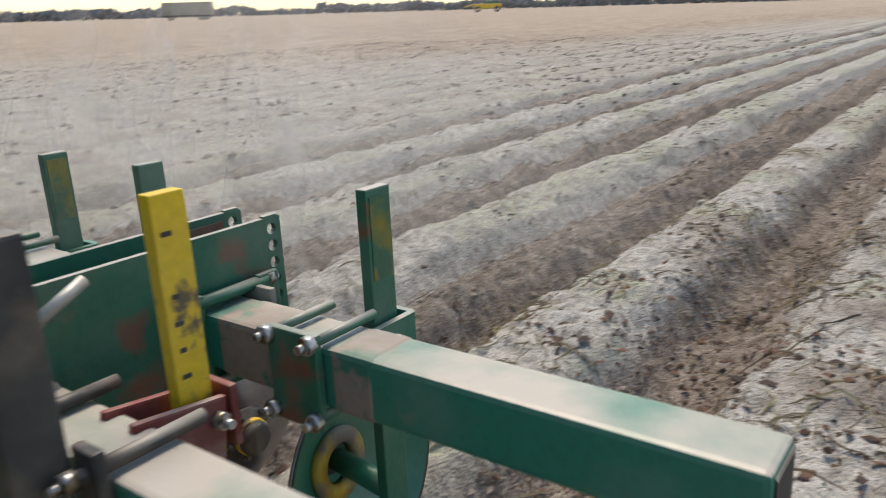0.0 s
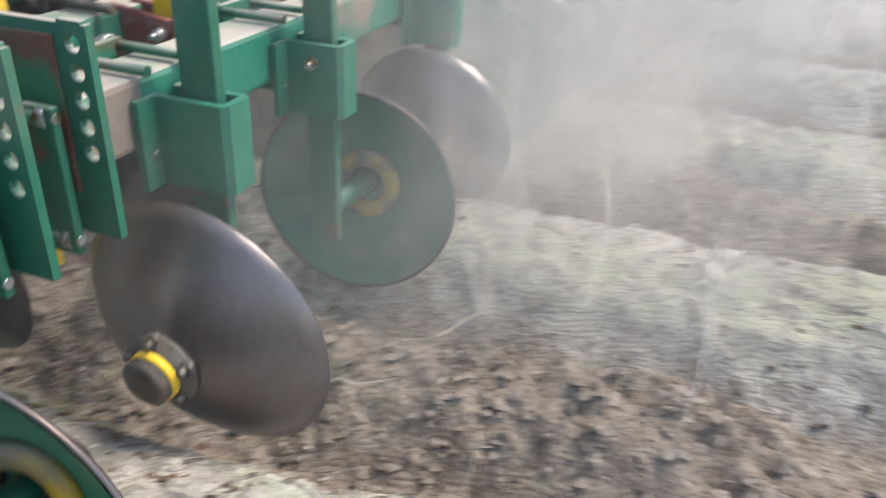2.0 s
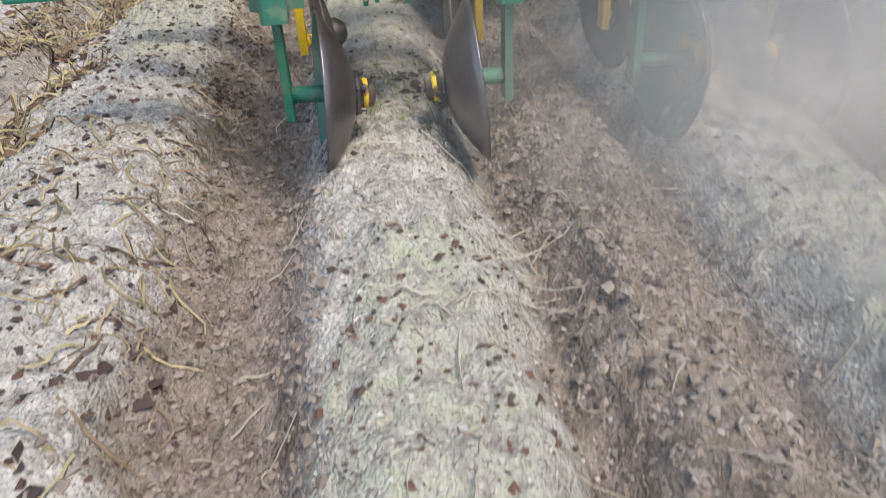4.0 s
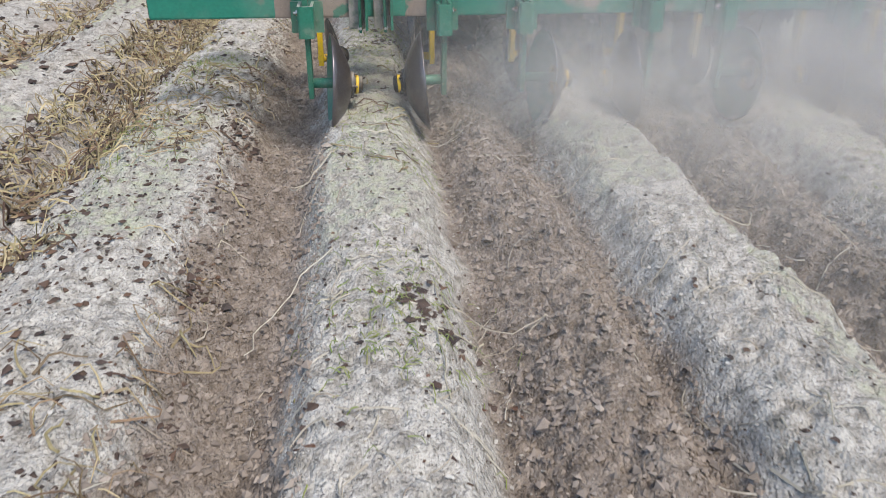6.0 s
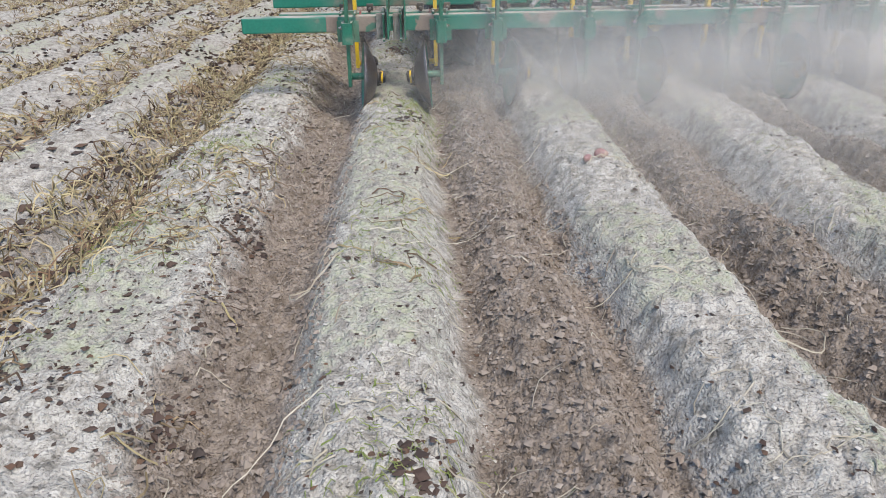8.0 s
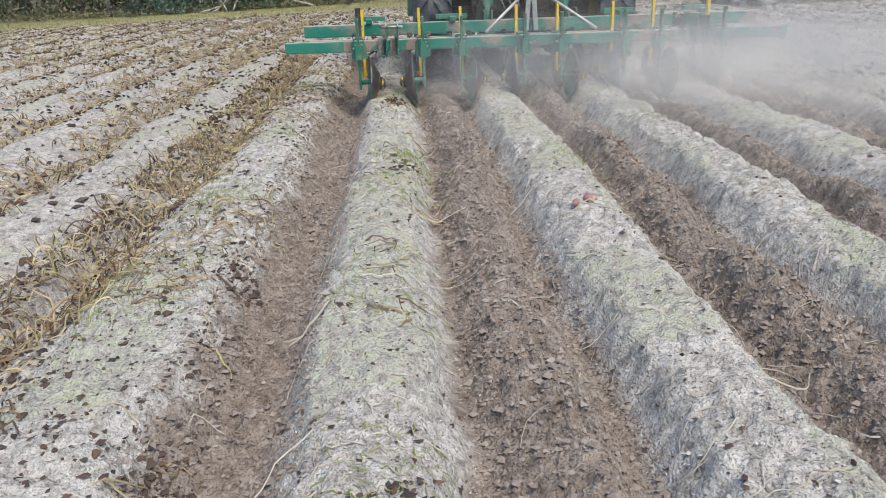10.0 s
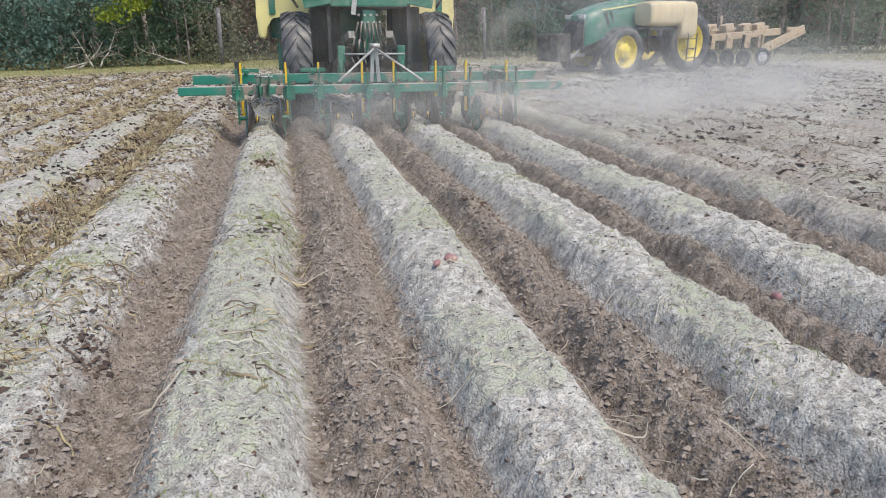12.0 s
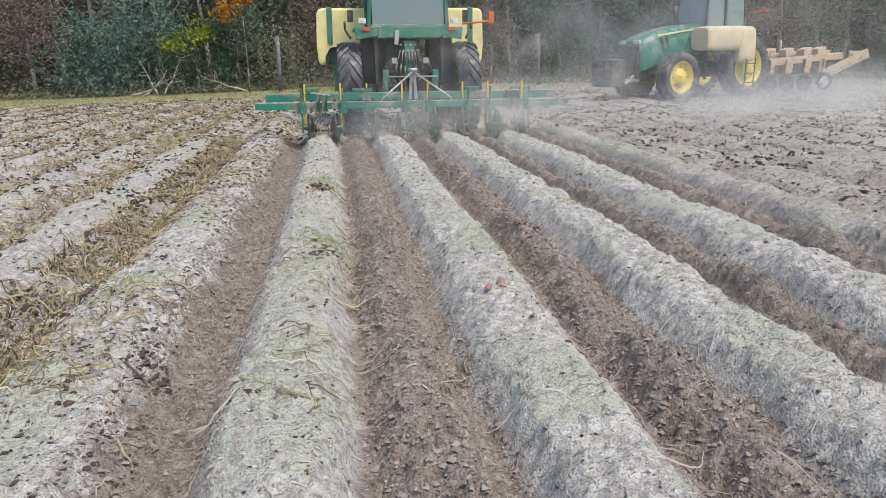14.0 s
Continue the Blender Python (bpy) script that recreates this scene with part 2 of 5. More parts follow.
    low.inputs["Strength"].default_value, low.inputs["Distance"].default_value = 0.8, 0.035
    l.new(noisy(42.0, 6.0, 0.62), low.inputs["Height"])
    u = n.new("ShaderNodeBump")
    u.inputs["Strength"].default_value, u.inputs["Distance"].default_value = 0.7, 0.010
    u.invert = True
    l.new(vo.outputs["Distance"], u.inputs["Height"])
    l.new(low.outputs[0], u.inputs["Normal"])
    l.new(u.outputs[0], b.inputs["Normal"])
    return m


SOIL = soil_material()


def glass_material():
    m = bpy.data.materials.new("tinted cab glass")
    m.use_nodes = True
    b = m.node_tree.nodes["Principled BSDF"]
    b.inputs["Base Color"].default_value = (0.24, 0.34, 0.38, 1)
    b.inputs["Roughness"].default_value = 0.06
    b.inputs["Metallic"].default_value = 0.0
    b.inputs["Specular IOR Level"].default_value = 1.0
    b.inputs["Transmission Weight"].default_value = 0.5
    return m


GLASS = glass_material()


def dust_material():
    """Thin airborne dust: each wisp fades by its own mask and a noise."""
    m = bpy.data.materials.new("airborne dust")
    m.use_nodes = True
    n, l = m.node_tree.nodes, m.node_tree.links
    n.remove(n["Principled BSDF"])
    a = n.new("ShaderNodeAttribute")
    a.attribute_name = "fade"
    co = n.new("ShaderNodeTexCoord")
    t = n.new("ShaderNodeTexNoise")
    t.inputs["Scale"].default_value, t.inputs["Detail"].default_value = 1.6, 5.0
    l.new(co.outputs["Object"], t.inputs["Vector"])
    r = n.new("ShaderNodeMapRange")
    r.inputs["From Min"].default_value, r.inputs["From Max"].default_value = 0.3, 0.72
    l.new(t.outputs["Fac"], r.inputs["Value"])
    x = n.new("ShaderNodeMath")
    x.operation = "MULTIPLY"
    l.new(a.outputs["Fac"], x.inputs[0])
    l.new(r.outputs[0], x.inputs[1])
    d, tl, tp = n.new("ShaderNodeBsdfDiffuse"), n.new("ShaderNodeBsdfTranslucent"), n.new("ShaderNodeBsdfTransparent")
    d.inputs[0].default_value = tl.inputs[0].default_value = (0.84, 0.80, 0.76, 1)
    half = n.new("ShaderNodeMixShader")
    half.inputs[0].default_value = 0.5
    l.new(d.outputs[0], half.inputs[1])
    l.new(tl.outputs[0], half.inputs[2])
    ms = n.new("ShaderNodeMixShader")
    l.new(x.outputs[0], ms.inputs[0])
    l.new(tp.outputs[0], ms.inputs[1])
    l.new(half.outputs[0], ms.inputs[2])
    l.new(ms.outputs[0], n["Material Output"].inputs[0])
    return m


DUST = dust_material()


# ---- mesh helpers ----
def thing(name, m, label, category, group=""):
    ob = new(name)
    ob.matrix_basis = m
    return tagged(ob, label, category, group)


def part(name, bm, mat, parent, label="", local=None):
    me = bpy.data.meshes.new(name)
    bm.to_mesh(me)
    bm.free()
    me.materials.append(mat)
    ob = new(name, me)
    ob.parent = parent
    if local is not None:
        ob.matrix_basis = local
    if label:
        ob["label"] = label
    return ob


def box(bm, size, at, turn=(0, 0, 0), bevel=0.004):
    r = bmesh.ops.create_cube(bm, size=1.0)
    vs = r["verts"]
    bmesh.ops.scale(bm, vec=size, verts=vs)
    if bevel:
        es = {e for v in vs for e in v.link_edges}
        g = bmesh.ops.bevel(bm, geom=list(es), offset=min(bevel, min(size) * 0.3), segments=2, affect="EDGES", profile=0.6)
        vs = list({v for f in g["faces"] for v in f.verts} | {v for v in vs if v.is_valid})
    bmesh.ops.transform(bm, matrix=pose(*at, *turn), verts=vs)
    return bm


def lathe(bm, profile, seg=32, m=None, closed=False, caps=True):
    """Turns a profile of (radius, along x) round the x axis."""
    rings = []
    for r, x in profile:
        rings.append([bm.verts.new((x, r * math.cos(2 * math.pi * i / seg), r * math.sin(2 * math.pi * i / seg))) for i in range(seg)])
    made = [v for ring in rings for v in ring]
    pairs = list(zip(rings, rings[1:])) + ([(rings[-1], rings[0])] if closed else [])
    for a, b in pairs:
        for i in range(seg):
            f = bm.faces.new((a[i], a[(i + 1) % seg], b[(i + 1) % seg], b[i]))
            f.smooth = True
    if caps and not closed:
        for ring, flip in ((rings[0], True), (rings[-1], False)):
            if (Vector(ring[0].co) - Vector(ring[seg // 2].co)).length > 1e-5:
                bm.faces.new(ring[::-1] if flip else ring)
    if m is not None:
        bmesh.ops.transform(bm, matrix=m, verts=made)
    return bm


def rod(bm, a, b, r, seg=10):
    """A round bar from a to b."""
    a, b = Vector(a), Vector(b)
    d = b - a
    q = Vector((1, 0, 0)).rotation_difference(d.normalized()).to_matrix().to_4x4()
    return lathe(bm, [(r, 0), (r, d.length)], seg, Matrix.Translation(a) @ q)


def prism(bm, outline, x0, x1):
    """A plate: an outline in y, z pushed from x0 to x1."""
    a = [bm.verts.new((x0, y, z)) for y, z in outline]
    b = [bm.verts.new((x1, y, z)) for y, z in outline]
    n = len(outline)
    bm.faces.new(a[::-1])
    bm.faces.new(b)
    for i in range(n):
        bm.faces.new((a[i], a[(i + 1) % n], b[(i + 1) % n], b[i]))
    bmesh.ops.recalc_face_normals(bm, faces=bm.faces)
    return bm


def bolt(bm, at, axis, r=0.012, h=0.014):
    d = Vector(axis).normalized() * h
    rod(bm, at, Vector(at) + d, r, 6)
    rod(bm, Vector(at) + d, Vector(at) + d * 1.9, r * 0.5, 8)
    return bm


def soup(name, verts, faces, mat, label, category, parent=None, kind="stuff", smooth=False):
    """Many small loose pieces in one mesh, from number arrays."""
    me = bpy.data.meshes.new(name)
    me.vertices.add(len(verts))
    me.vertices.foreach_set("co", np.asarray(verts, dtype=np.float32).ravel())
    f = np.asarray(faces, dtype=np.int32)
    me.loops.add(f.size)
    me.loops.foreach_set("vertex_index", f.ravel())
    me.polygons.add(len(f))
    me.polygons.foreach_set("loop_start", np.arange(0, f.size, f.shape[1], dtype=np.int32))
    me.polygons.foreach_set("use_smooth", np.full(len(f), smooth))
    me.update(calc_edges=True)
    me.materials.append(mat)
    ob = new(name, me)
    if parent:
        ob.parent = parent
        return ob
    return tagged(ob, label, category, "", kind)


# ---- the field ----
def hash2(ix, iy, seed):
    h = (ix.astype(np.int64) * 374761393 + iy.astype(np.int64) * 668265263 + seed * 1442695041) & 0xFFFFFFFF
    h = ((h ^ (h >> 13)) * 1274126177) & 0xFFFFFFFF
    return ((h ^ (h >> 16)) & 0xFFFF) / 65535.0


def vnoise(x, y, s, seed):
    """Smooth noise of 0 to 1 with features s metres wide."""
    x, y = np.asarray(x) / s, np.asarray(y) / s
    ix, iy = np.floor(x), np.floor(y)
    fx, fy = x - ix, y - iy
    fx, fy = fx * fx * (3 - 2 * fx), fy * fy * (3 - 2 * fy)
    a, b = hash2(ix, iy, seed), hash2(ix + 1, iy, seed)
    c, d = hash2(ix, iy + 1, seed), hash2(ix + 1, iy + 1, seed)
    return (a * (1 - fx) + b * fx) * (1 - fy) + (c * (1 - fx) + d * fx) * fy


def sstep(a, b, v):
    t = np.clip((v - a) / (b - a), 0, 1)
    return t * t * (3 - 2 * t)


def lie(x, y):
    """The fall of the land, without its beds: level behind, falling gently to the right ahead."""
    return -0.018 * np.clip(x, 0, 30) - 0.006 * np.clip(x - 3, 0, 30) * sstep(8, 24, y)


WORKED_END = 13.3


def field(x, y):
    """Height and the masks turned, green, stubble, turf at x, y."""
    x, y = np.asarray(x, dtype=float), np.asarray(y, dtype=float)
    wob = (vnoise(x * 0 + 3, y, 1.7, 5) - 0.5) * 0.05
    xs = x + wob + (vnoise(x, y, 0.25, 8) - 0.5) * 0.05
    k = np.round(xs)
    shift = np.select([k == -1, k == 0, k == 1, k == 2], [0.0, -0.06, 0.01, 0.03], -0.012)
    xs = xs - np.where(np.abs(xs - k) < 0.42, shift, shift * (0.5 - np.abs(xs - k)) / 0.08)
    u = xs - k
    au = np.abs(u)
    n1, n2, n3, n4 = vnoise(x, y, 0.32, 1), vnoise(x, y, 0.11, 2), vnoise(x, y, 0.05, 3), vnoise(x, y, 0.03, 4)
    # worked bed: domed top, cut sides, ridge of thrown soil in mid furrow
    top = -0.045 * np.clip(au / 0.2, 0, 1) ** 2
    side = -0.165 * sstep(0.15, 0.33, au)
    rid = 0.155 * np.exp(-(np.abs(au - 0.5) / 0.135) ** 2.4) * (0.75 + 0.5 * vnoise(x, y, 0.35, 9))
    worked = top + side + rid
    plain = np.where(k <= -2, -0.05, -0.075) * (1 - np.cos(2 * np.pi * u))
    half = np.where(u > 0, -0.03 * np.clip(au / 0.3, 0, 1) ** 2 - 0.17 * sstep(0.24, 0.5, au), plain)
    left_open = np.where(u < 0, top + side, worked)
    lane = (k >= 0) & (k <= 3)
    done = 1 - sstep(WORKED_END - 0.3, WORKED_END + 0.3, y)
    base = np.where(k == 0, left_open, np.where(lane, worked, np.where(k == -1, half, plain)))
    base = np.where(k == 4, np.where(u < 0, worked, plain), base)
    base = base * done + plain * (1 - done)
    far = np.where(k >= 5, 0.4, 1.0) * (1 - sstep(18, 34, y)) * (1 - sstep(18, 40, np.abs(x)))
    base = base * far - 0.1 * (1 - far)
    # masks
    tedge = sstep(0.25, 0.31, au + 0.07 * (k == 0) * (u < 0) * (1 - sstep(0.6, 2.2, y)) + (n2 - 0.5) * 0.06 + (n1 - 0.5) * 0.05)
    turned = np.where(lane, tedge, 0.0)
    turned = np.where((k == -1) & (u > 0), sstep(0.30, 0.37, au + (n2 - 0.5) * 0.09), turned)
    turned = np.where((k == 4) & (u < 0), tedge, turned) * done
    turned = np.where((k >= 4) & (turned < 0.3), 0.35 + 0.4 * (n1 - 0.5) + 0.25 * sstep(0.2, 0.4, au), turned)
    turned = np.where((k == -1) & (u < 0.3), 0.7 * sstep(0.35, 0.75, n1) * sstep(-1.6, -3.0, y), turned)
    turned = np.where((k <= -2), 0.25 * n1 + 0.45 * sstep(0.3, 0.45, au), turned)
    # browner patches on bed 0: litter and the machine's shade put into colour
    turned = np.where((k == 0) & (y < 0.5), np.maximum(turned, 0.75 * sstep(0.4, 0.8, n1) * (1 - sstep(-0.8, 0.4, y))), turned)
    stub = np.maximum(sstep(8, 20, x - 0.1 * y), 0) * sstep(-6, -26, y) + sstep(-45, -80, y) + sstep(55, 80, np.abs(x))
    stub = np.clip(stub, 0, 1)
    turf = sstep(27, 31, y + (n1 - 0.5) * 3) * np.where(x < 5, 1.0, 0.35)
    green = (vnoise(x, y, 0.45, 21) > 0.52) * (1 - sstep(0.12, 0.26, au)) * (1 - 0.6 * turned)
    # relief: crust flakes on the grey, clods on the brown
    puff = lambda v: 1 - (2 * np.abs(v - 0.5)) ** 1.3
    n5 = vnoise(x, y, 0.021, 6)
    clod = puff(n2) * 0.036 + puff(n3) * 0.044 * sstep(0.25, 0.7, n1) + puff(n4) * 0.030 + n5 * 0.030 - 0.082 + (n1 - 0.5) * 0.05
    flake = sstep(0.42, 0.58, n3) * 0.010 + sstep(0.45, 0.6, n4) * 0.008
    crust = (n1 - 0.5) * 0.042 + (n2 - 0.5) * 0.034 + flake * 1.3 - 0.012 + (n5 - 0.5) * 0.020
    clod = clod * np.where(lane, 0.35 + 0.65 * sstep(0.30, 0.42, au), 1.0)
    crust = crust * np.where(lane, 1 - 0.65 * sstep(0.19, 0.25, au), 1.0)
    z = base + turned * clod + (1 - turned) * crust
    z = z + lie(x, y)
    return z, turned, green, stub, turf


def height(x, y):
    return field(x, y)[0]


def steps(parts):
    """Grid lines from stretches of (start, end, first step, last step)."""
    out = []
    for a, b, s0, s1 in parts:
        v = a
        while v < b - 1e-6:
            out.append(v)
            f = (v - a) / (b - a)
            v += s0 + (s1 - s0) * f
    out.append(parts[-1][1])
    return np.array(out)


def make_ground():
    gx = steps([(-1500, -60, 400, 60), (-60, -12, 8, 0.3), (-12, -2.2, 0.16, 0.055), (-2.2, -1.1, 0.024, 0.022), (-1.1, 1.9, 0.0155, 0.0165), (1.9, 3.4, 0.022, 0.026), (3.4, 7, 0.03, 0.07), (7, 18, 0.08, 0.16),
                (18, 60, 0.3, 6), (60, 1500, 40, 400)])
    gy = steps([(-2500, -90, 600, 30), (-90, -20, 9, 0.5), (-20, -7, 0.45, 0.07), (-7, -4, 0.06, 0.035), (-4, -1, 0.035, 0.022), (-1, 4.5, 0.018, 0.018), (4.5, 7.5, 0.02, 0.035), (7.5, 15, 0.04, 0.09), (15, 40, 0.1, 0.5),
                (40, 90, 1, 12), (90, 1500, 40, 400)])
    X, Y = np.meshgrid(gx, gy)
    x, y = X.ravel(), Y.ravel()
    z, turned, green, stub, turf = field(x, y)
    nx, ny = len(gx), len(gy)
    i = (np.arange(ny - 1)[:, None] * nx + np.arange(nx - 1)[None, :]).ravel()
    faces = np.stack([i, i + 1, i + nx + 1, i + nx], 1)
    ob = soup("ground", np.stack([x, y, z], 1), faces, SOIL, "sandy field with grey ridged beds and brown turned furrows", "field", kind="structure", smooth=True)
    for name, vals in (("turned", turned), ("green", green), ("stubble", stub), ("turf", turf)):
        a = ob.data.attributes.new(name, "FLOAT", "POINT")
        a.data.foreach_set("value", np.asarray(vals, dtype=np.float32))
    return ob


make_ground()


# ---- the disc bedder ----
TILT = 1.3
BAR_Z = 0.512


def tube(x0, x1, y, z, w, h):
    """Square steel tube along x, its ends closed and its edges rounded."""
    bm = bmesh.new()
    box(bm, (x1 - x0, w, h), ((x0 + x1) / 2, y, z), bevel=0.010)
    return bm


def disc_mesh(r=0.231, deep=0.1):
    """A dished disc, its hollow towards -x."""
    bm = bmesh.new()
    pro = [(r * s, deep * (1 - s * s) - 0.0) for s in (1, 0.9, 0.75, 0.6, 0.45, 0.3, 0.15, 0.05)]
    out = [(a + (0.002 if a > 0.2 else 0), x + 0.006) for a, x in pro]
    lathe(bm, pro[::-1] + out, 48)
    bmesh.ops.recalc_face_normals(bm, faces=bm.faces)
    return bm


def make_gang(root, x, sign, spins, y=-0.132):
    """A standard with its clamp and dished disc; sign 1: the hollow to the left, -1: to the right."""
    bm = bmesh.new()
    box(bm, (0.024, 0.064, 0.675), (x, y, 0.4425), bevel=0.004)
    st = part("standard", bm, GREEN, root, "green flat steel standard with paint chips")
    if sign > 0 and x < 1:
        bm = bmesh.new()
        box(bm, (0.002, 0.05, 0.15), (x - 0.013, y, 0.69), bevel=0)
        part("paint_stain", bm, STAIN, st, "splash of olive-yellow paint")
    # clamp: a U round the standard behind the bar, a plate before the bar, four rods
    bm = bmesh.new()
    o = [(-0.075, -0.058), (-0.075, -0.070), (-0.036, -0.070), (-0.036, -0.172), (-0.026, -0.182), (0.026, -0.182), (0.036, -0.172), (0.036, -0.070), (0.075, -0.070), (0.075, -0.058),
         (0.022, -0.058), (0.022, -0.168), (-0.022, -0.168), (-0.022, -0.058)]
    lo = [bm.verts.new((x + a, b + (y + 0.12 if b < -0.09 else 0), 0.395)) for a, b in o]
    hi = [bm.verts.new((x + a, b + (y + 0.12 if b < -0.09 else 0), 0.537)) for a, b in o]
    for i in range(14):
        bm.faces.new((lo[i], lo[(i + 1) % 14], hi[(i + 1) % 14], hi[i]))
    bm.faces.new(lo[::-1])
    bm.faces.new(hi)
    bmesh.ops.recalc_face_normals(bm, faces=bm.faces)
    cl = part("clamp", bm, GREEN_NEW, root, "green U-shaped clamp bracket")
    bm = bmesh.new()
    box(bm, (0.11, 0.016, 0.165), (x, 0.065, BAR_Z - 0.004))
    part("clamp_plate", bm, GREEN, cl)
    for dx in (-0.048, 0.048):
        for z in (BAR_Z + 0.066, BAR_Z - 0.066):
            bm = bmesh.new()
            rod(bm, (x + dx, -0.075, z), (x + dx, 0.072, z), 0.009, 8)
            part("clamp_rod", bm, GREEN, cl)
            bm = bmesh.new()
            bolt(bm, (x + dx, 0.073, z), (0, 1, 0), 0.016, 0.016)
            part("bolt", bm, ZINC, cl)
    bm = bmesh.new()
    bolt(bm, (x - sign * 0.032, y, 0.50), (-sign, 0, 0), 0.013)
    part("bolt", bm, ZINC, cl)
    # axle and disc
    ax = part("axle", rod(bmesh.new(), (x, y, 0.175), (x + sign * 0.17, y - 0.02, 0.178), 0.024, 16), GREEN_NEW, st)
    turn = pose(x + sign * 0.088, y - 0.025, 0.176, 0, 0, 0) @ (pose(0, 0, 0, 0, 4, 5) if sign > 0 else pose(0, 0, 0, 0, 5, 177))
    disc = part("disc", disc_mesh(), STEEL, root, "soil-polished dished steel disc, green inside", local=turn)
    bm = bmesh.new()
    lathe(bm, [(0.231 * f, 0.1 * (1 - f * f) - 0.003) for f in (0.12, 0.3, 0.45, 0.6, 0.75, 0.9, 0.975)], 40, caps=False)
    part("disc_paint", bm, GREEN_NEW, disc, "green painted hollow of the disc")
    bm = bmesh.new()
    lathe(bm, [(0.08, 0.070), (0.08, 0.086), (0.045, 0.094), (0.045, 0.070)], 24, closed=True)
    part("hub_ring", bm, DIRTY, disc, "dirt-caked yellow hub ring")
    bm = bmesh.new()
    lathe(bm, [(0.062, 0.098), (0.062, 0.110), (0.040, 0.118), (0.040, 0.150), (0.030, 0.157)], 20)
    part("hub", bm, DARK, disc, "dark cast hub")
    bm = bmesh.new()
    lathe(bm, [(0.043, 0.122), (0.043, 0.136), (0.034, 0.136), (0.034, 0.122)], 20, closed=True)
    part("hub_cap", bm, YELLOW, disc, "yellow hub cap")
    for i in range(5):
        a = 2 * math.pi * i / 5
        bm = bmesh.new()
        bolt(bm, (0.098, 0.054 * math.cos(a), 0.054 * math.sin(a)), (1, 0, 0), 0.011, 0.016)
        part("bolt", bm, DARK, disc)
    spins.append((disc, turn, 0.265, sign))


def make_shank(root, x, side):
    """A yellow shank in a red bracket on the middle bar, with its small front disc."""
    y = 0.238
    bm = bmesh.new()
    box(bm, (0.026, 0.056, 0.68), (x, y, 0.506), bevel=0.003)
    sh = part("shank", bm, YELLOW, root, "scraped yellow steel shank")
    for z, w in ((0.79, 0.016), (0.70, 0.010), (0.66, 0.014), (0.62, 0.010), (0.58, 0.014)):
        bm = bmesh.new()
        box(bm, (0.002, w, 0.007), (x - 0.0135, y + 0.01, z), bevel=0)
        part("paint_mark", bm, DARK, sh)
    bm = bmesh.new()
    box(bm, (0.082, 0.014, 0.10), (x, y - 0.045, 0.50), bevel=0.005)
    br = part("bracket", bm, RED, root, "dull red shank bracket")
    for dx in (-0.034, 0.034):
        bm = bmesh.new()
        box(bm, (0.014, 0.15, 0.10), (x + dx, y + 0.05, 0.50), (8, 0, 0), bevel=0.005)
        part("cheek_plate", bm, RED, br)
    bm = bmesh.new()
    bolt(bm, (x - 0.041, y - 0.01, 0.51), (-1, 0, 0), 0.014, 0.018)
    part("bolt", bm, ZINC, br)
    for dx in (-0.1, 0.1):
        bm = bmesh.new()
        rod(bm, (x + dx, 0.29, 0.562), (x + dx, 0.48, 0.562), 0.011)
        box(bm, (0.05, 0.018, 0.19), (x + dx, 0.448, 0.50), bevel=0.006)
        cl = part("bar_clamp", bm, DARK, root, "dark strap clamp round the bar")
        bm = bmesh.new()
        bolt(bm, (x + dx, 0.47, 0.562), (0, 1, 0), 0.015, 0.016)
        part("bolt", bm, ZINC, cl)
    # front disc, hollow outwards like the one behind it
    turn = pose(x + side * 0.05, y + 0.16, 0.17) @ (pose(0, 0, 0, 0, -4, 10) if side > 0 else pose(0, 0, 0, 0, 4, 170))
    disc = part("front_disc", disc_mesh(0.2, 0.04), DARK, root, "dark soil-stained front disc", local=turn)
    bm = bmesh.new()
    lathe(bm, [(0.05, 0.03), (0.05, 0.06), (0.03, 0.085), (0.02, 0.09)], 16)
    part("hub", bm, DARK, disc)
    part("shank_foot", rod(bmesh.new(), (x, y, 0.2), (x + side * 0.06, y + 0.15, 0.17), 0.02), YELLOW, sh)


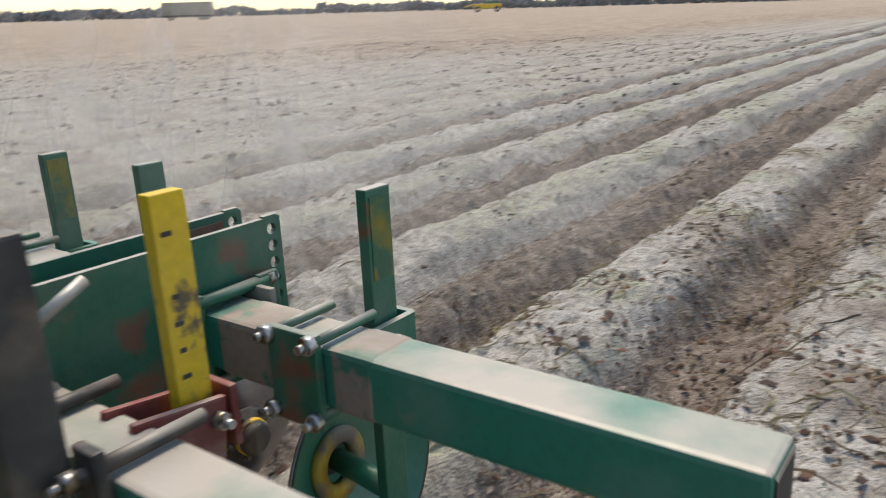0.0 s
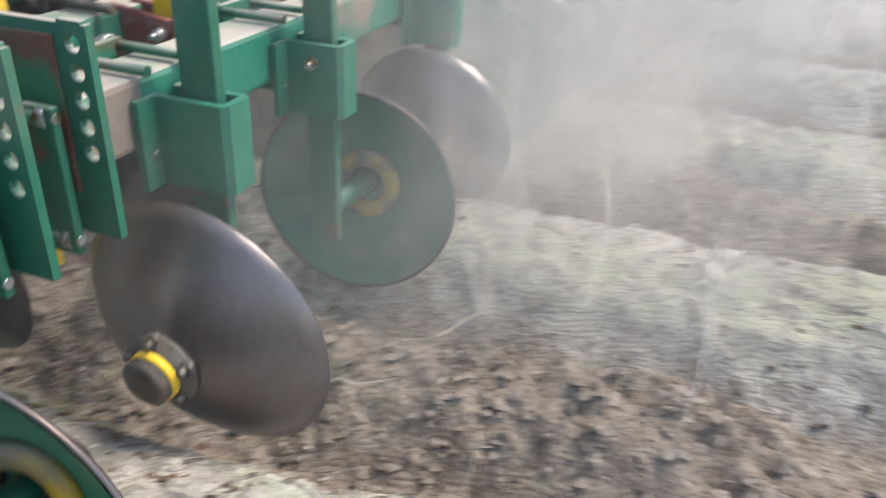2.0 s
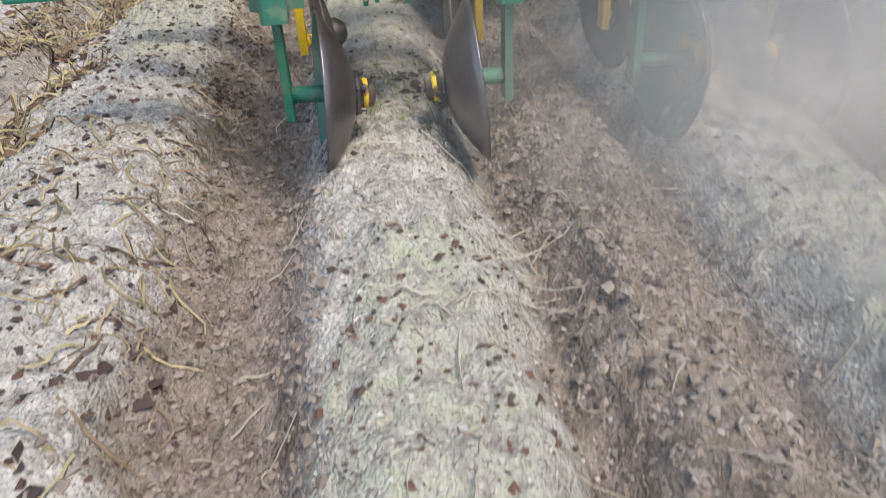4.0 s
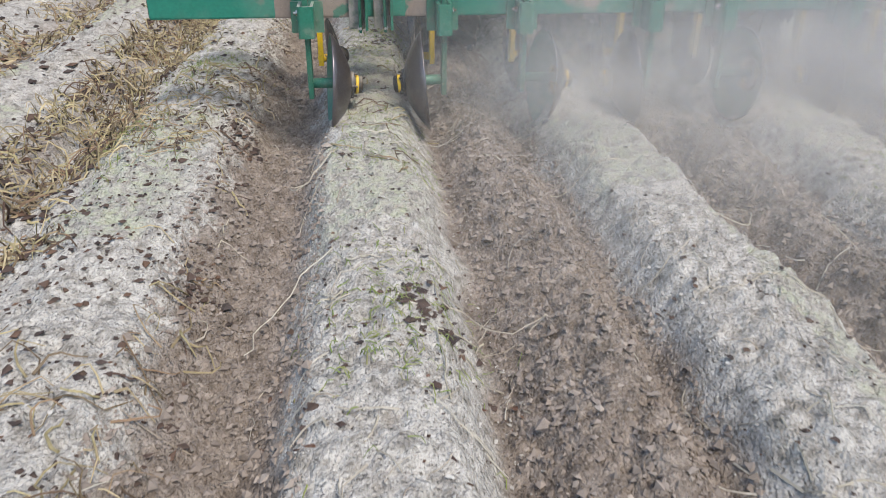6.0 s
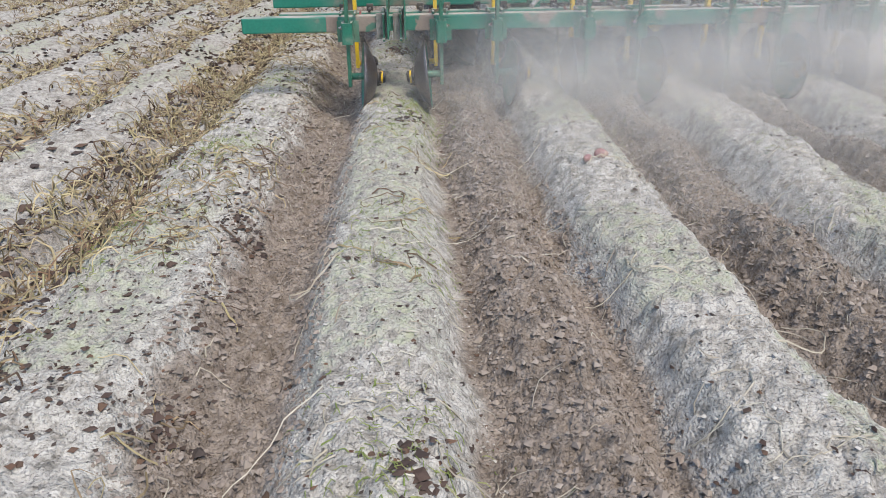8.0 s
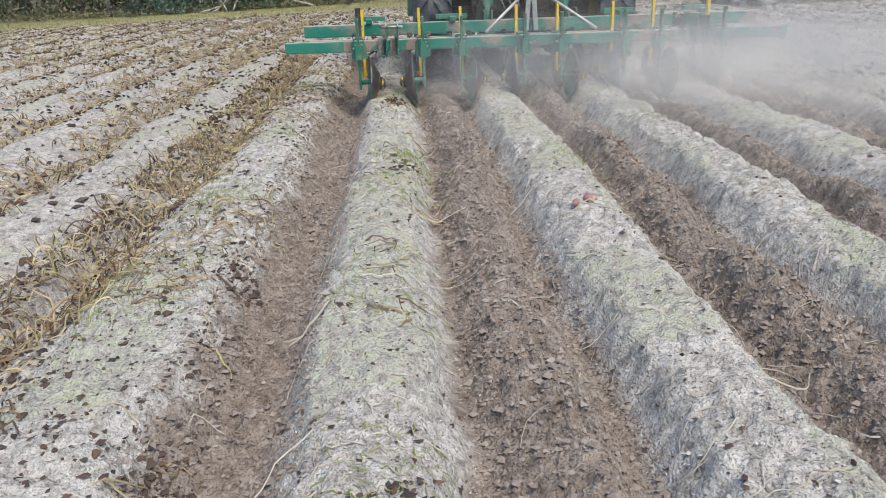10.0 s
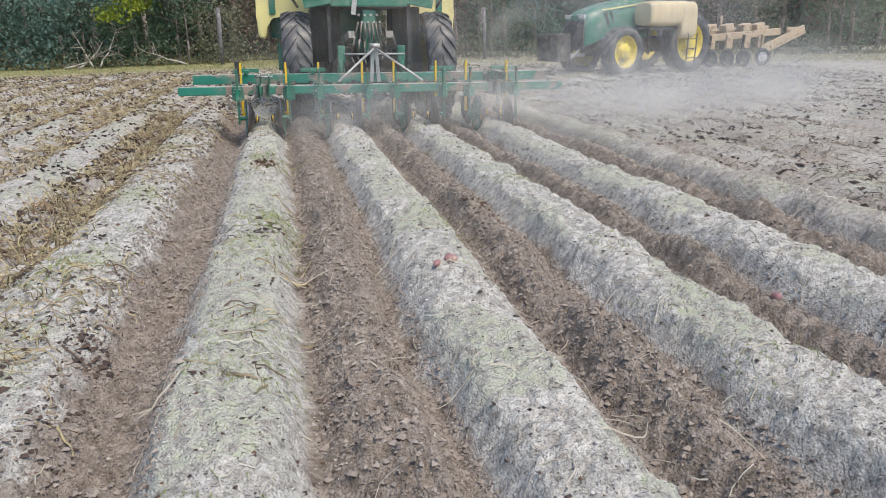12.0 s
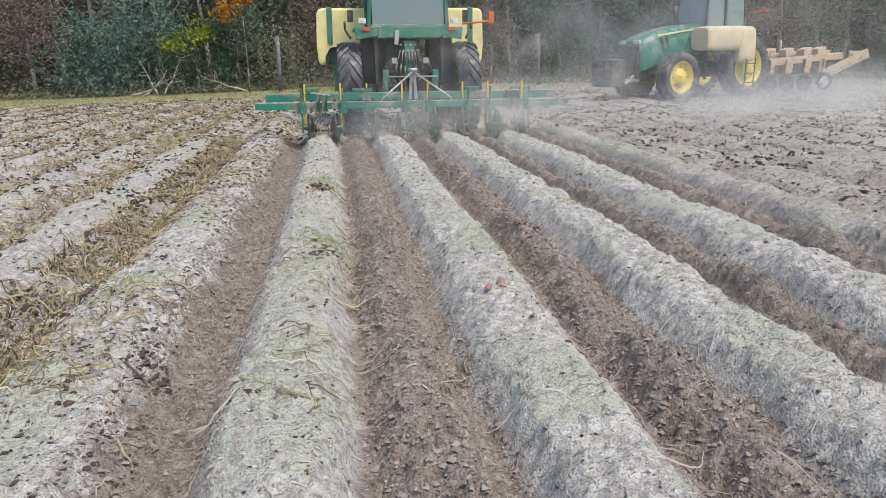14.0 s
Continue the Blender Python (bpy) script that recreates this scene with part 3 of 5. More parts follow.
def hole_plate(x, mat):
    """A lift plate over both bars with a row of holes at its rear edge."""
    bm = bmesh.new()
    t = 0.006
    y0, y1, z0, z1 = -0.169, 0.60, 0.42, 0.695
    # plate with round holes cut by building the strip that bears them in cells
    hz = [0.672 - 0.034 * i for i in range(5)]
    hy, cell = -0.146, 0.017

    def ring(cy, cz, r, seg=12):
        return [(cy + r * math.cos(2 * math.pi * (i + 0.5) / seg), cz + r * math.sin(2 * math.pi * (i + 0.5) / seg)) for i in range(seg)]

    for cy, cz in [(hy, z) for z in hz]:
        inner = ring(cy, cz, 0.0115)
        outer = []
        for py, pz in inner:
            dy, dz = py - cy, pz - cz
            s = cell / max(abs(dy), abs(dz))
            outer.append((cy + dy * s, cz + dz * s))
        for xx in (x - t, x + t):
            vi = [bm.verts.new((xx, *p)) for p in inner]
            vo = [bm.verts.new((xx, *p)) for p in outer]
            for i in range(12):
                bm.faces.new((vi[i], vi[(i + 1) % 12], vo[(i + 1) % 12], vo[i]))
        va = [bm.verts.new((x - t, *p)) for p in inner]
        vb = [bm.verts.new((x + t, *p)) for p in inner]
        for i in range(12):
            bm.faces.new((va[i], va[(i + 1) % 12], vb[(i + 1) % 12], vb[i]))
    top, low = hz[0] + cell, hz[-1] - cell
    box(bm, (2 * t, 2 * cell, low - z0), (x, hy, (low + z0) / 2), bevel=0)
    box(bm, (2 * t, 2 * cell, 0.010), (x, hy, top + 0.005), bevel=0)
    box(bm, (2 * t, 0.006, z1 - z0), (x, hy - cell - 0.003, (z0 + z1) / 2), bevel=0)
    box(bm, (2 * t, y1 - hy - cell, z1 - z0), (x, (y1 + hy + cell) / 2, (z0 + z1) / 2), bevel=0)
    return bm


def make_bedder():
    root = thing("disc_bedder", pose(0, 0, 0), "green toolbar bedder with dished discs and yellow shanks working the beds", "farm implement")
    part("rear_bar", tube(-1.06, 4.0, 0, BAR_Z, 0.105, 0.105), BAR_GREEN, root, "chipped green square toolbar, dusty on top")
    # thin dark plate stands for the shade inside a hollow bar end
    bm = bmesh.new()
    box(bm, (0.003, 0.085, 0.085), (-1.061, 0, BAR_Z), bevel=0)
    part("bar_end", bm, DARK, root)
    for x, w in ((-0.445, 0.09), (-0.205, 0.16), (0.19, 0.14)):
        bm = bmesh.new()
        box(bm, (w, 0.108, 0.108), (x, 0, BAR_Z), bevel=0.010)
        part("bare_patch", bm, BARE, root, "bare brown stretch of the toolbar")
    part("middle_bar", tube(-0.86, 3.86, 0.38, 0.495, 0.105, 0.105), BAR_GREEN, root, "chipped green square toolbar, dusty on top")
    part("front_bar", tube(-0.95, 4.0, 0.74, 0.612, 0.12, 0.125), BAR_GREEN, root, "heavy green square toolbar")
    spins = []
    for k in range(4):
        make_gang(root, k - (0.336, 0.315, 0.325, 0.325)[k], 1, spins, (-0.148, -0.124, -0.132, -0.132)[k])
        make_gang(root, k + (0.300, 0.31, 0.31, 0.31)[k], -1, spins)
        make_shank(root, k - 0.30, 1)
        make_shank(root, k + 0.275, -1)
    for cx in (0.0, 3.1):
        for dx, mt, lab in ((-0.06, GREEN, "green lift plate with a row of holes"), (0.056, GREEN, "green lift plate with rust round its holes")):
            pl = part("lift_plate", hole_plate(cx + dx, mt), mt, root, lab)
            if dx > 0 and not cx:
                bm = bmesh.new()
                box(bm, (0.003, 0.10, 0.20), (cx + dx - 0.0085, -0.07, 0.58), bevel=0)
                part("rust_patch", bm, RUSTY, pl, "rust-brown scraped patch")
            bm = bmesh.new()
            box(bm, (0.075, 0.014, 0.175), (cx + dx - 0.045, -0.068, 0.497), bevel=0.004)
            part("clamp_plate", bm, CAKED, pl, "dust-caked steel clamp plate")
            bm = bmesh.new()
            box(bm, (0.014, 0.05, 0.20), (cx + dx - 0.03, -0.10, 0.50), bevel=0.004)
            box(bm, (0.014, 0.05, 0.20), (cx + dx - 0.03, 0.075, 0.50), bevel=0.004)
            rod(bm, (cx + dx - 0.03, -0.1, 0.585), (cx + dx - 0.03, 0.1, 0.585), 0.012)
            rod(bm, (cx + dx - 0.03, -0.1, 0.42), (cx + dx - 0.03, 0.1, 0.42), 0.012)
            part("plate_clamp", bm, GREEN, pl)
            for y in (-0.1, 0.1):
                for z in (0.585, 0.42):
                    bm = bmesh.new()
                    bolt(bm, (cx + dx - 0.03, y, z), (0, 1 if y > 0 else -1, 0), 0.014, 0.014)
                    part("bolt", bm, ZINC, pl)
        bm = bmesh.new()
        for z in (0.66, 0.55):
            rod(bm, (cx - 0.12, 0.35, z), (cx + 0.11, 0.35, z), 0.014)
        rod(bm, (cx - 0.12, 0.35, 0.66), (cx - 0.12, 0.27, 0.70), 0.010)
        part("plate_pin", bm, GREY, root, "bent grey locking pin")
    bm = bmesh.new()
    box(bm, (0.06, 0.07, 0.42), (-0.352, 0.495, 0.645), bevel=0.006)
    part("lift_post", bm, DARK, root, "dark upright post on the middle bar")
    # hitch mast: an upright with two stays and a cross tie
    cx = 1.5
    bm = bmesh.new()
    box(bm, (0.05, 0.03, 0.50), (cx - 0.035, 0.66, 0.80), (0, 4, 0))
    box(bm, (0.05, 0.03, 0.50), (cx + 0.035, 0.66, 0.80), (0, -4, 0))
    mast = part("mast", bm, GREY, root, "pale grey hitch mast")
    for s in (-1, 1):
        part("stay", rod(bmesh.new(), (cx + s * 0.02, 0.6, 1.0), (cx + s * 0.56, 0.02, 0.60), 0.016), GREY, mast)
    part("tie", rod(bmesh.new(), (cx - 0.42, 0.66, 0.93), (cx + 0.42, 0.66, 0.93), 0.013), GREY, mast)
    bm = bmesh.new()
    rod(bm, (cx - 0.07, 0.6, 1.04), (cx + 0.07, 0.6, 1.04), 0.032, 12)
    part("top_pin", bm, GREY, mast)
    for x in (cx - 0.46, cx + 0.46):
        bm = bmesh.new()
        box(bm, (0.02, 0.16, 0.22), (x - 0.04, 0.78, 0.66))
        box(bm, (0.02, 0.16, 0.22), (x + 0.04, 0.78, 0.66))
        part("hitch_lug", bm, GREEN, root)
    for x in (-0.35, 0.55, 2.4, 3.3):
        bm = bmesh.new()
        box(bm, (0.34, 0.10, 0.05), (x + 0.1, 0.86, 0.72))
        box(bm, (0.06, 0.2, 0.05), (x + 0.1, 0.76, 0.70))
        part("gauge_bracket", bm, GREEN_NEW, root)
    return root, spins


BEDDER, SPINS = make_bedder()


# ---- tractors ----
def tyre_mesh(r, w, lugs, hand=1, rim=0.62):
    """Farm tyre: carcass with chevron lugs, its axle along x."""
    bm = bmesh.new()
    h = w / 2
    lathe(bm, [(r * rim, -h * 0.75), (r * 0.80, -h), (r * 0.92, -h * 0.95), (r * 0.955, -h * 0.7), (r * 0.965, 0), (r * 0.955, h * 0.7), (r * 0.92, h * 0.95), (r * 0.80, h),
               (r * rim, h * 0.75)], 40, closed=True)
    for i in range(lugs):
        for s in (-1, 1):
            a0 = 2 * math.pi * (i + (0.5 if s > 0 else 0)) / lugs
            vs = []
            for j, f in enumerate((0.02, 0.5, 1.0)):
                a = a0 - hand * f * 1.9 * math.pi / lugs * 1.35
                x = s * h * f * 0.98
                for da in (-0.36, 0.36):
                    aa = a + da * math.pi / lugs
                    for rr in (r * (0.94 if f < 0.9 else 0.90), r * (1.0 if f < 0.9 else 0.965)):
                        vs.append(bm.verts.new((x, rr * math.sin(aa), rr * math.cos(aa))))
            for j in (0, 4):
                a, b, c, d, e, f_, g, k = vs[j:j + 8]
                for q in ((a, b, f_, e), (b, d, k, f_), (d, c, g, k), (c, a, e, g)):
                    bm.faces.new(q)
            bm.faces.new((vs[0], vs[2], vs[3], vs[1]))
            bm.faces.new((vs[8], vs[9], vs[11], vs[10]))
    return bm


def make_wheel(root, at, r, w, lugs, spins, out=1, rim_mat=None, rim=0.62, name="wheel"):
    m = pose(*at)
    wh = part(name, tyre_mesh(r, w, lugs, 1, rim), RUBBER, root, "dusty lugged tractor tyre", local=m)
    bm = bmesh.new()
    q = r * rim * 1.03
    h = w / 2
    lathe(bm, [(q, -h * 0.78), (q * 0.92, -h * 0.7), (q * 0.9, h * 0.2 * out), (q * 0.42, h * 0.35 * out), (q * 0.40, h * 0.7 * out), (q * 0.36, h * 0.75 * out), (0.02, h * 0.75 * out)], 32, caps=False)
    lathe(bm, [(q, h * 0.78), (q * 0.92, h * 0.7), (q * 0.9, h * 0.2)], 32, caps=False)
    part("rim", bm, rim_mat or RIM_YELLOW, wh, "yellow steel rim")
    for i in range(8):
        a = 2 * math.pi * i / 8
        bm = bmesh.new()
        bolt(bm, (h * 0.36 * out, q * 0.6 * math.cos(a), q * 0.6 * math.sin(a)), (out, 0, 0), 0.02, 0.03)
        part("wheel_bolt", bm, DARK, wh)
    if spins is not None:
        spins.append((wh, m, r, 0))
    return wh


def tank_mesh(x0, x1, y0, y1, z0, z1, belly=0.0):
    """Moulded tank with rounded corners and shallow ribs."""
    bm = bmesh.new()
    ny, nr = 15, 28
    rings = []
    for i in range(ny):
        f = i / (ny - 1)
        e = min(1.0, 0.86 + 1.2 * min(f, 1 - f)) * (1 - (0.02 if i % 4 == 2 else 0))
        ring = []
        for j in range(nr):
            a = 2 * math.pi * j / nr
            c, s = math.cos(a), math.sin(a)
            px, pz = math.copysign(abs(c) ** 0.45, c), math.copysign(abs(s) ** 0.45, s)
            ring.append(bm.verts.new(((x0 + x1) / 2 + px * (x1 - x0) / 2 * e, y0 + (y1 - y0) * f, (z0 + z1) / 2 + pz * (z1 - z0) / 2 * e - belly * max(0, -s) * (1 - f))))
        rings.append(ring)
    for a, b in zip(rings, rings[1:]):
        for j in range(nr):
            bm.faces.new((a[j], a[(j + 1) % nr], b[(j + 1) % nr], b[j])).smooth = True
    bm.faces.new(rings[0])
    bm.faces.new(rings[-1][::-1])
    bmesh.ops.recalc_face_normals(bm, faces=bm.faces)
    return bm


def make_tractor():
    """The working tractor, seen from behind: origin under the middle of its rear axle, nose to +y."""
    root = thing("tractor", pose(0, 0, 0), "green row-crop tractor with pale yellow tanks pulling the bedder", "tractor")
    spins = []
    for s in (-1, 1):
        make_wheel(root, (s * 1.04, 0, 0.83), 0.83, 0.42, 22, spins, s)
        make_wheel(root, (s * 1.0, 2.75, 0.60), 0.60, 0.34, 18, spins, s, name="front_wheel")
        # mudguard: dark inner wall and green top
        bm = bmesh.new()
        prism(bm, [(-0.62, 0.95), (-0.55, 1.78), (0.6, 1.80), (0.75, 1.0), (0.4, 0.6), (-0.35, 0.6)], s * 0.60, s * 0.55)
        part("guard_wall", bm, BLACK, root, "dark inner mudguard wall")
        bm = bmesh.new()
        box(bm, (0.42, 1.25, 0.05), (s * 0.74, 0.05, 1.87), bevel=0.02)
        box(bm, (0.40, 0.05, 0.17), (s * 0.73, -0.60, 1.80), (0, s * 10, 0), bevel=0.02)
        mg = part("mudguard", bm, GREEN_NEW, root, "green mudguard top")
        bm = bmesh.new()
        box(bm, (0.14, 0.03, 0.06), (s * 0.74, -0.64, 1.86), bevel=0.01)
        part("tail_lamp", bm, LAMP_RED, mg, "red tail lamp")
        bm = bmesh.new()
        box(bm, (0.13, 0.06, 0.09), (s * 0.80, -0.5, 2.0), bevel=0.012)
        part("work_lamp", bm, LAMP, mg, "square work lamp")
        bm = bmesh.new()
        rod(bm, (s * 1.0, -0.5, 1.70), (s * 1.10, -0.5, 1.86), 0.02)
        rod(bm, (s * 1.10, -0.5, 1.86), (s * 1.10, -0.5, 2.0), 0.02)
        box(bm, (0.10, 0.05, 0.20), (s * 1.0, -0.5, 2.08), bevel=0.012)
        part("marker_arm", bm, DARK, mg, "dark lamp bracket")
        # block added to fill the gap by the wheel; its black includes shade
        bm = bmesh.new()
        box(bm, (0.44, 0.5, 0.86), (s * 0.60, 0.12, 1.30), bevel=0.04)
        part("arch_fill", bm, BLACK, root, "black block filling the shaded gap inside the wheel")
        # saddle tank
        bm = bmesh.new()
        out = [(0.60, 2.31), (1.50, 2.31), (1.57, 2.28), (1.61, 2.2), (1.62, 1.6), (1.60, 1.34), (1.57, 1.27), (1.49, 1.26), (1.46, 1.32), (1.44, 1.58), (1.38, 1.64), (0.60, 1.66)]
        a = [bm.verts.new((s * x, 1.10, z)) for x, z in out]
        b = [bm.verts.new((s * x, 2.55, z)) for x, z in out]
        bm.faces.new(a)
        bm.faces.new(b[::-1])
        for i in range(12):
            bm.faces.new((a[i], b[i], b[(i + 1) % 12], a[(i + 1) % 12]))
        bmesh.ops.bevel(bm, geom=[e for e in bm.edges if abs(e.verts[0].co.y - e.verts[1].co.y) < 0.01], offset=0.06, segments=3, affect="EDGES", profile=0.6)
        bmesh.ops.recalc_face_normals(bm, faces=bm.faces)
        tk = part("saddle_tank", bm, POLY, root, "pale yellow plastic saddle tank")
        bm = bmesh.new()
        box(bm, (0.70, 1.1, 0.36), (s * 1.06, 1.9, 1.45), bevel=0.02)
        box(bm, (0.14, 0.14, 0.6), (s * 1.24, 1.4, 1.05), bevel=0.01)
        part("tank_cradle", bm, GREEN, tk, "green tank cradle")
        bm = bmesh.new()
        box(bm, (0.10, 1.30, 0.03), (s * 1.36, 1.85, 2.315), bevel=0.01)
        box(bm, (0.10, 0.03, 0.68), (s * 1.36, 1.09, 1.98), bevel=0.01)
        part("strap", bm, GREEN_NEW, tk, "green tank strap")
        # lower links and lift arms
        bm = bmesh.new()
        box(bm, (0.07, 1.15, 0.11), (s * 0.46, -0.75, 0.62), (-6, 0, 0))
        part("lower_link", bm, GREEN, root)
        bm = bmesh.new()
        box(bm, (0.09, 0.6, 0.10), (s * 0.34, -0.42, 1.24), (-18, 0, -s * 14))
        la = part("lift_arm", bm, CAKED, root, "dusty grey lift arm")
        bm = bmesh.new()
        rod(bm, (s * 0.42, -0.70, 1.15), (s * 0.46, -0.80, 0.68), 0.035)
        box(bm, (0.11, 0.10, 0.24), (s * 0.43, -0.72, 1.06), bevel=0.02)
        part("lift_rod", bm, GREEN_NEW, la)
        bm = bmesh.new()
        box(bm, (0.24, 0.18, 0.30), (s * 0.24, -0.22, 1.02), bevel=0.03)
        part("cylinder_block", bm, DARK, root)
    bm = bmesh.new()
    lathe(bm, [(0.16, -0.85), (0.17, -0.5), (0.24, -0.42), (0.24, 0.42), (0.17, 0.5), (0.16, 0.85)], 20, pose(0, 0, 0.83))
    box(bm, (0.62, 0.7, 0.62), (0, 0.1, 0.88), bevel=0.05)
    part("axle_housing", bm, DARK, root, "dark greasy axle housing")
    bm = bmesh.new()
    box(bm, (0.55, 2.6, 0.5), (0, 1.7, 0.85), bevel=0.04)
    part("chassis", bm, DARK, root)
    bm = bmesh.new()
    box(bm, (0.20, 0.30, 0.62), (0, -0.42, 1.36), bevel=0.03)
    box(bm, (0.34, 0.2, 0.16), (0, -0.36, 1.16), bevel=0.03)
    part("remote_block", bm, GREEN_NEW, root, "green hydraulic remote block")
    for i in range(8):
        bm = bmesh.new()
        rod(bm, (-0.15 + 0.043 * i, -0.50, 1.60 - 0.1 * (i % 2)), (-0.15 + 0.043 * i, -0.60, 1.60 - 0.1 * (i % 2)), 0.017, 8)
        part("coupler", bm, GREY, root)
    for i in range(7):
        x = -0.16 + 0.05 * i
        bm = bmesh.new()
        pts = [(x, -0.58, 1.5), (x * 1.4, -0.68, 1.30 - 0.03 * i), (x * 1.8, -0.72, 1.02), (x * 1.5, -0.85, 0.88 + 0.02 * i)]
        for a, b in zip(pts, pts[1:]):
            rod(bm, a, b, 0.014, 7)
        part("hose", bm, DARK, root)
    bm = bmesh.new()
    rod(bm, (0, -0.35, 1.12), (0, -1.02, 1.02), 0.03)
    box(bm, (0.08, 0.16, 0.08), (0, -0.62, 1.08), bevel=0.02)
    part("top_link", bm, GREY, root, "dusty grey top link")
    bm = bmesh.new()
    box(bm, (1.10, 0.07, 0.20), (0, -0.60, 1.81), bevel=0.02)
    part("rear_panel", bm, GREEN_NEW, root, "green panel below the cab window")
    # cab
    bm = bmesh.new()
    box(bm, (1.34, 0.08, 0.08), (0, -0.44, 1.90), bevel=0.02)
    cab = part("cab_frame", bm, GREEN, root, "green cab frame")
    for s in (-1, 1):
        for size, at, turn in (((0.07, 0.08, 1.15), (s * 0.66, -0.42, 2.36), (-2, s * -3, 0)), ((0.08, 0.08, 1.2), (s * 0.68, 0.5, 2.36), (0, 0, 0)),
                               ((0.07, 0.08, 1.2), (s * 0.62, 1.12, 2.34), (0, 0, 0))):
            part("cab_post", box(bmesh.new(), size, at, turn, 0.02), GREEN, cab)
    bm = bmesh.new()
    box(bm, (1.5, 1.85, 0.24), (0, 0.35, 3.02), bevel=0.08)
    part("cab_roof", bm, GREEN_NEW, cab)
    bm = bmesh.new()
    box(bm, (1.25, 0.012, 1.02), (0, -0.435, 2.44), bevel=0)
    part("rear_window", bm, GLASS, cab, "tinted rear cab window")
    for s in (-1, 1):
        bm = bmesh.new()
        box(bm, (0.012, 1.5, 1.05), (s * 0.67, 0.35, 2.38), bevel=0)
        part("side_window", bm, GLASS, cab)
    bm = bmesh.new()
    box(bm, (1.2, 0.012, 1.05), (0, 1.13, 2.36), bevel=0)
    part("windscreen", bm, GLASS, cab)
    bm = bmesh.new()
    box(bm, (0.52, 0.14, 0.62), (0.05, 0.35, 2.05), (-8, 0, 0), bevel=0.06)
    box(bm, (0.50, 0.5, 0.14), (0.05, 0.6, 1.82), bevel=0.05)
    part("seat", bm, DARK, cab, "dark cab seat")
    bm = bmesh.new()
    box(bm, (1.2, 1.5, 0.08), (0, 0.35, 1.74), bevel=0.02)
    part("cab_floor", bm, DARK, cab)
    bm = bmesh.new()
    box(bm, (0.30, 0.10, 0.10), (-0.02, -0.36, 1.90), bevel=0.02)
    part("console", bm, GREY, cab)
    bm = bmesh.new()
    box(bm, (0.07, 0.02, 0.24), (-0.22, -0.65, 1.72), (0, 6, 0), bevel=0.01)
    part("cloth", bm, GREY, root, "grey rag hanging from the panel")
    bm = bmesh.new()
    rod(bm, (0.95, -0.5, 1.95), (1.42, -0.5, 1.99), 0.02)
    box(bm, (0.10, 0.05, 0.20), (1.46, -0.5, 2.05), bevel=0.02)
    part("flasher_arm", bm, ORANGE, root, "orange flasher arm")
    # bonnet ahead of the cab
    bm = bmesh.new()
    box(bm, (0.8, 1.9, 0.75), (0, 2.2, 1.45), bevel=0.1)
    part("bonnet", bm, GREEN_NEW, root, "green bonnet")
    return root, spins


TRACTOR, TRACTOR_SPINS = make_tractor()
TRACTOR_AHEAD = 1.78


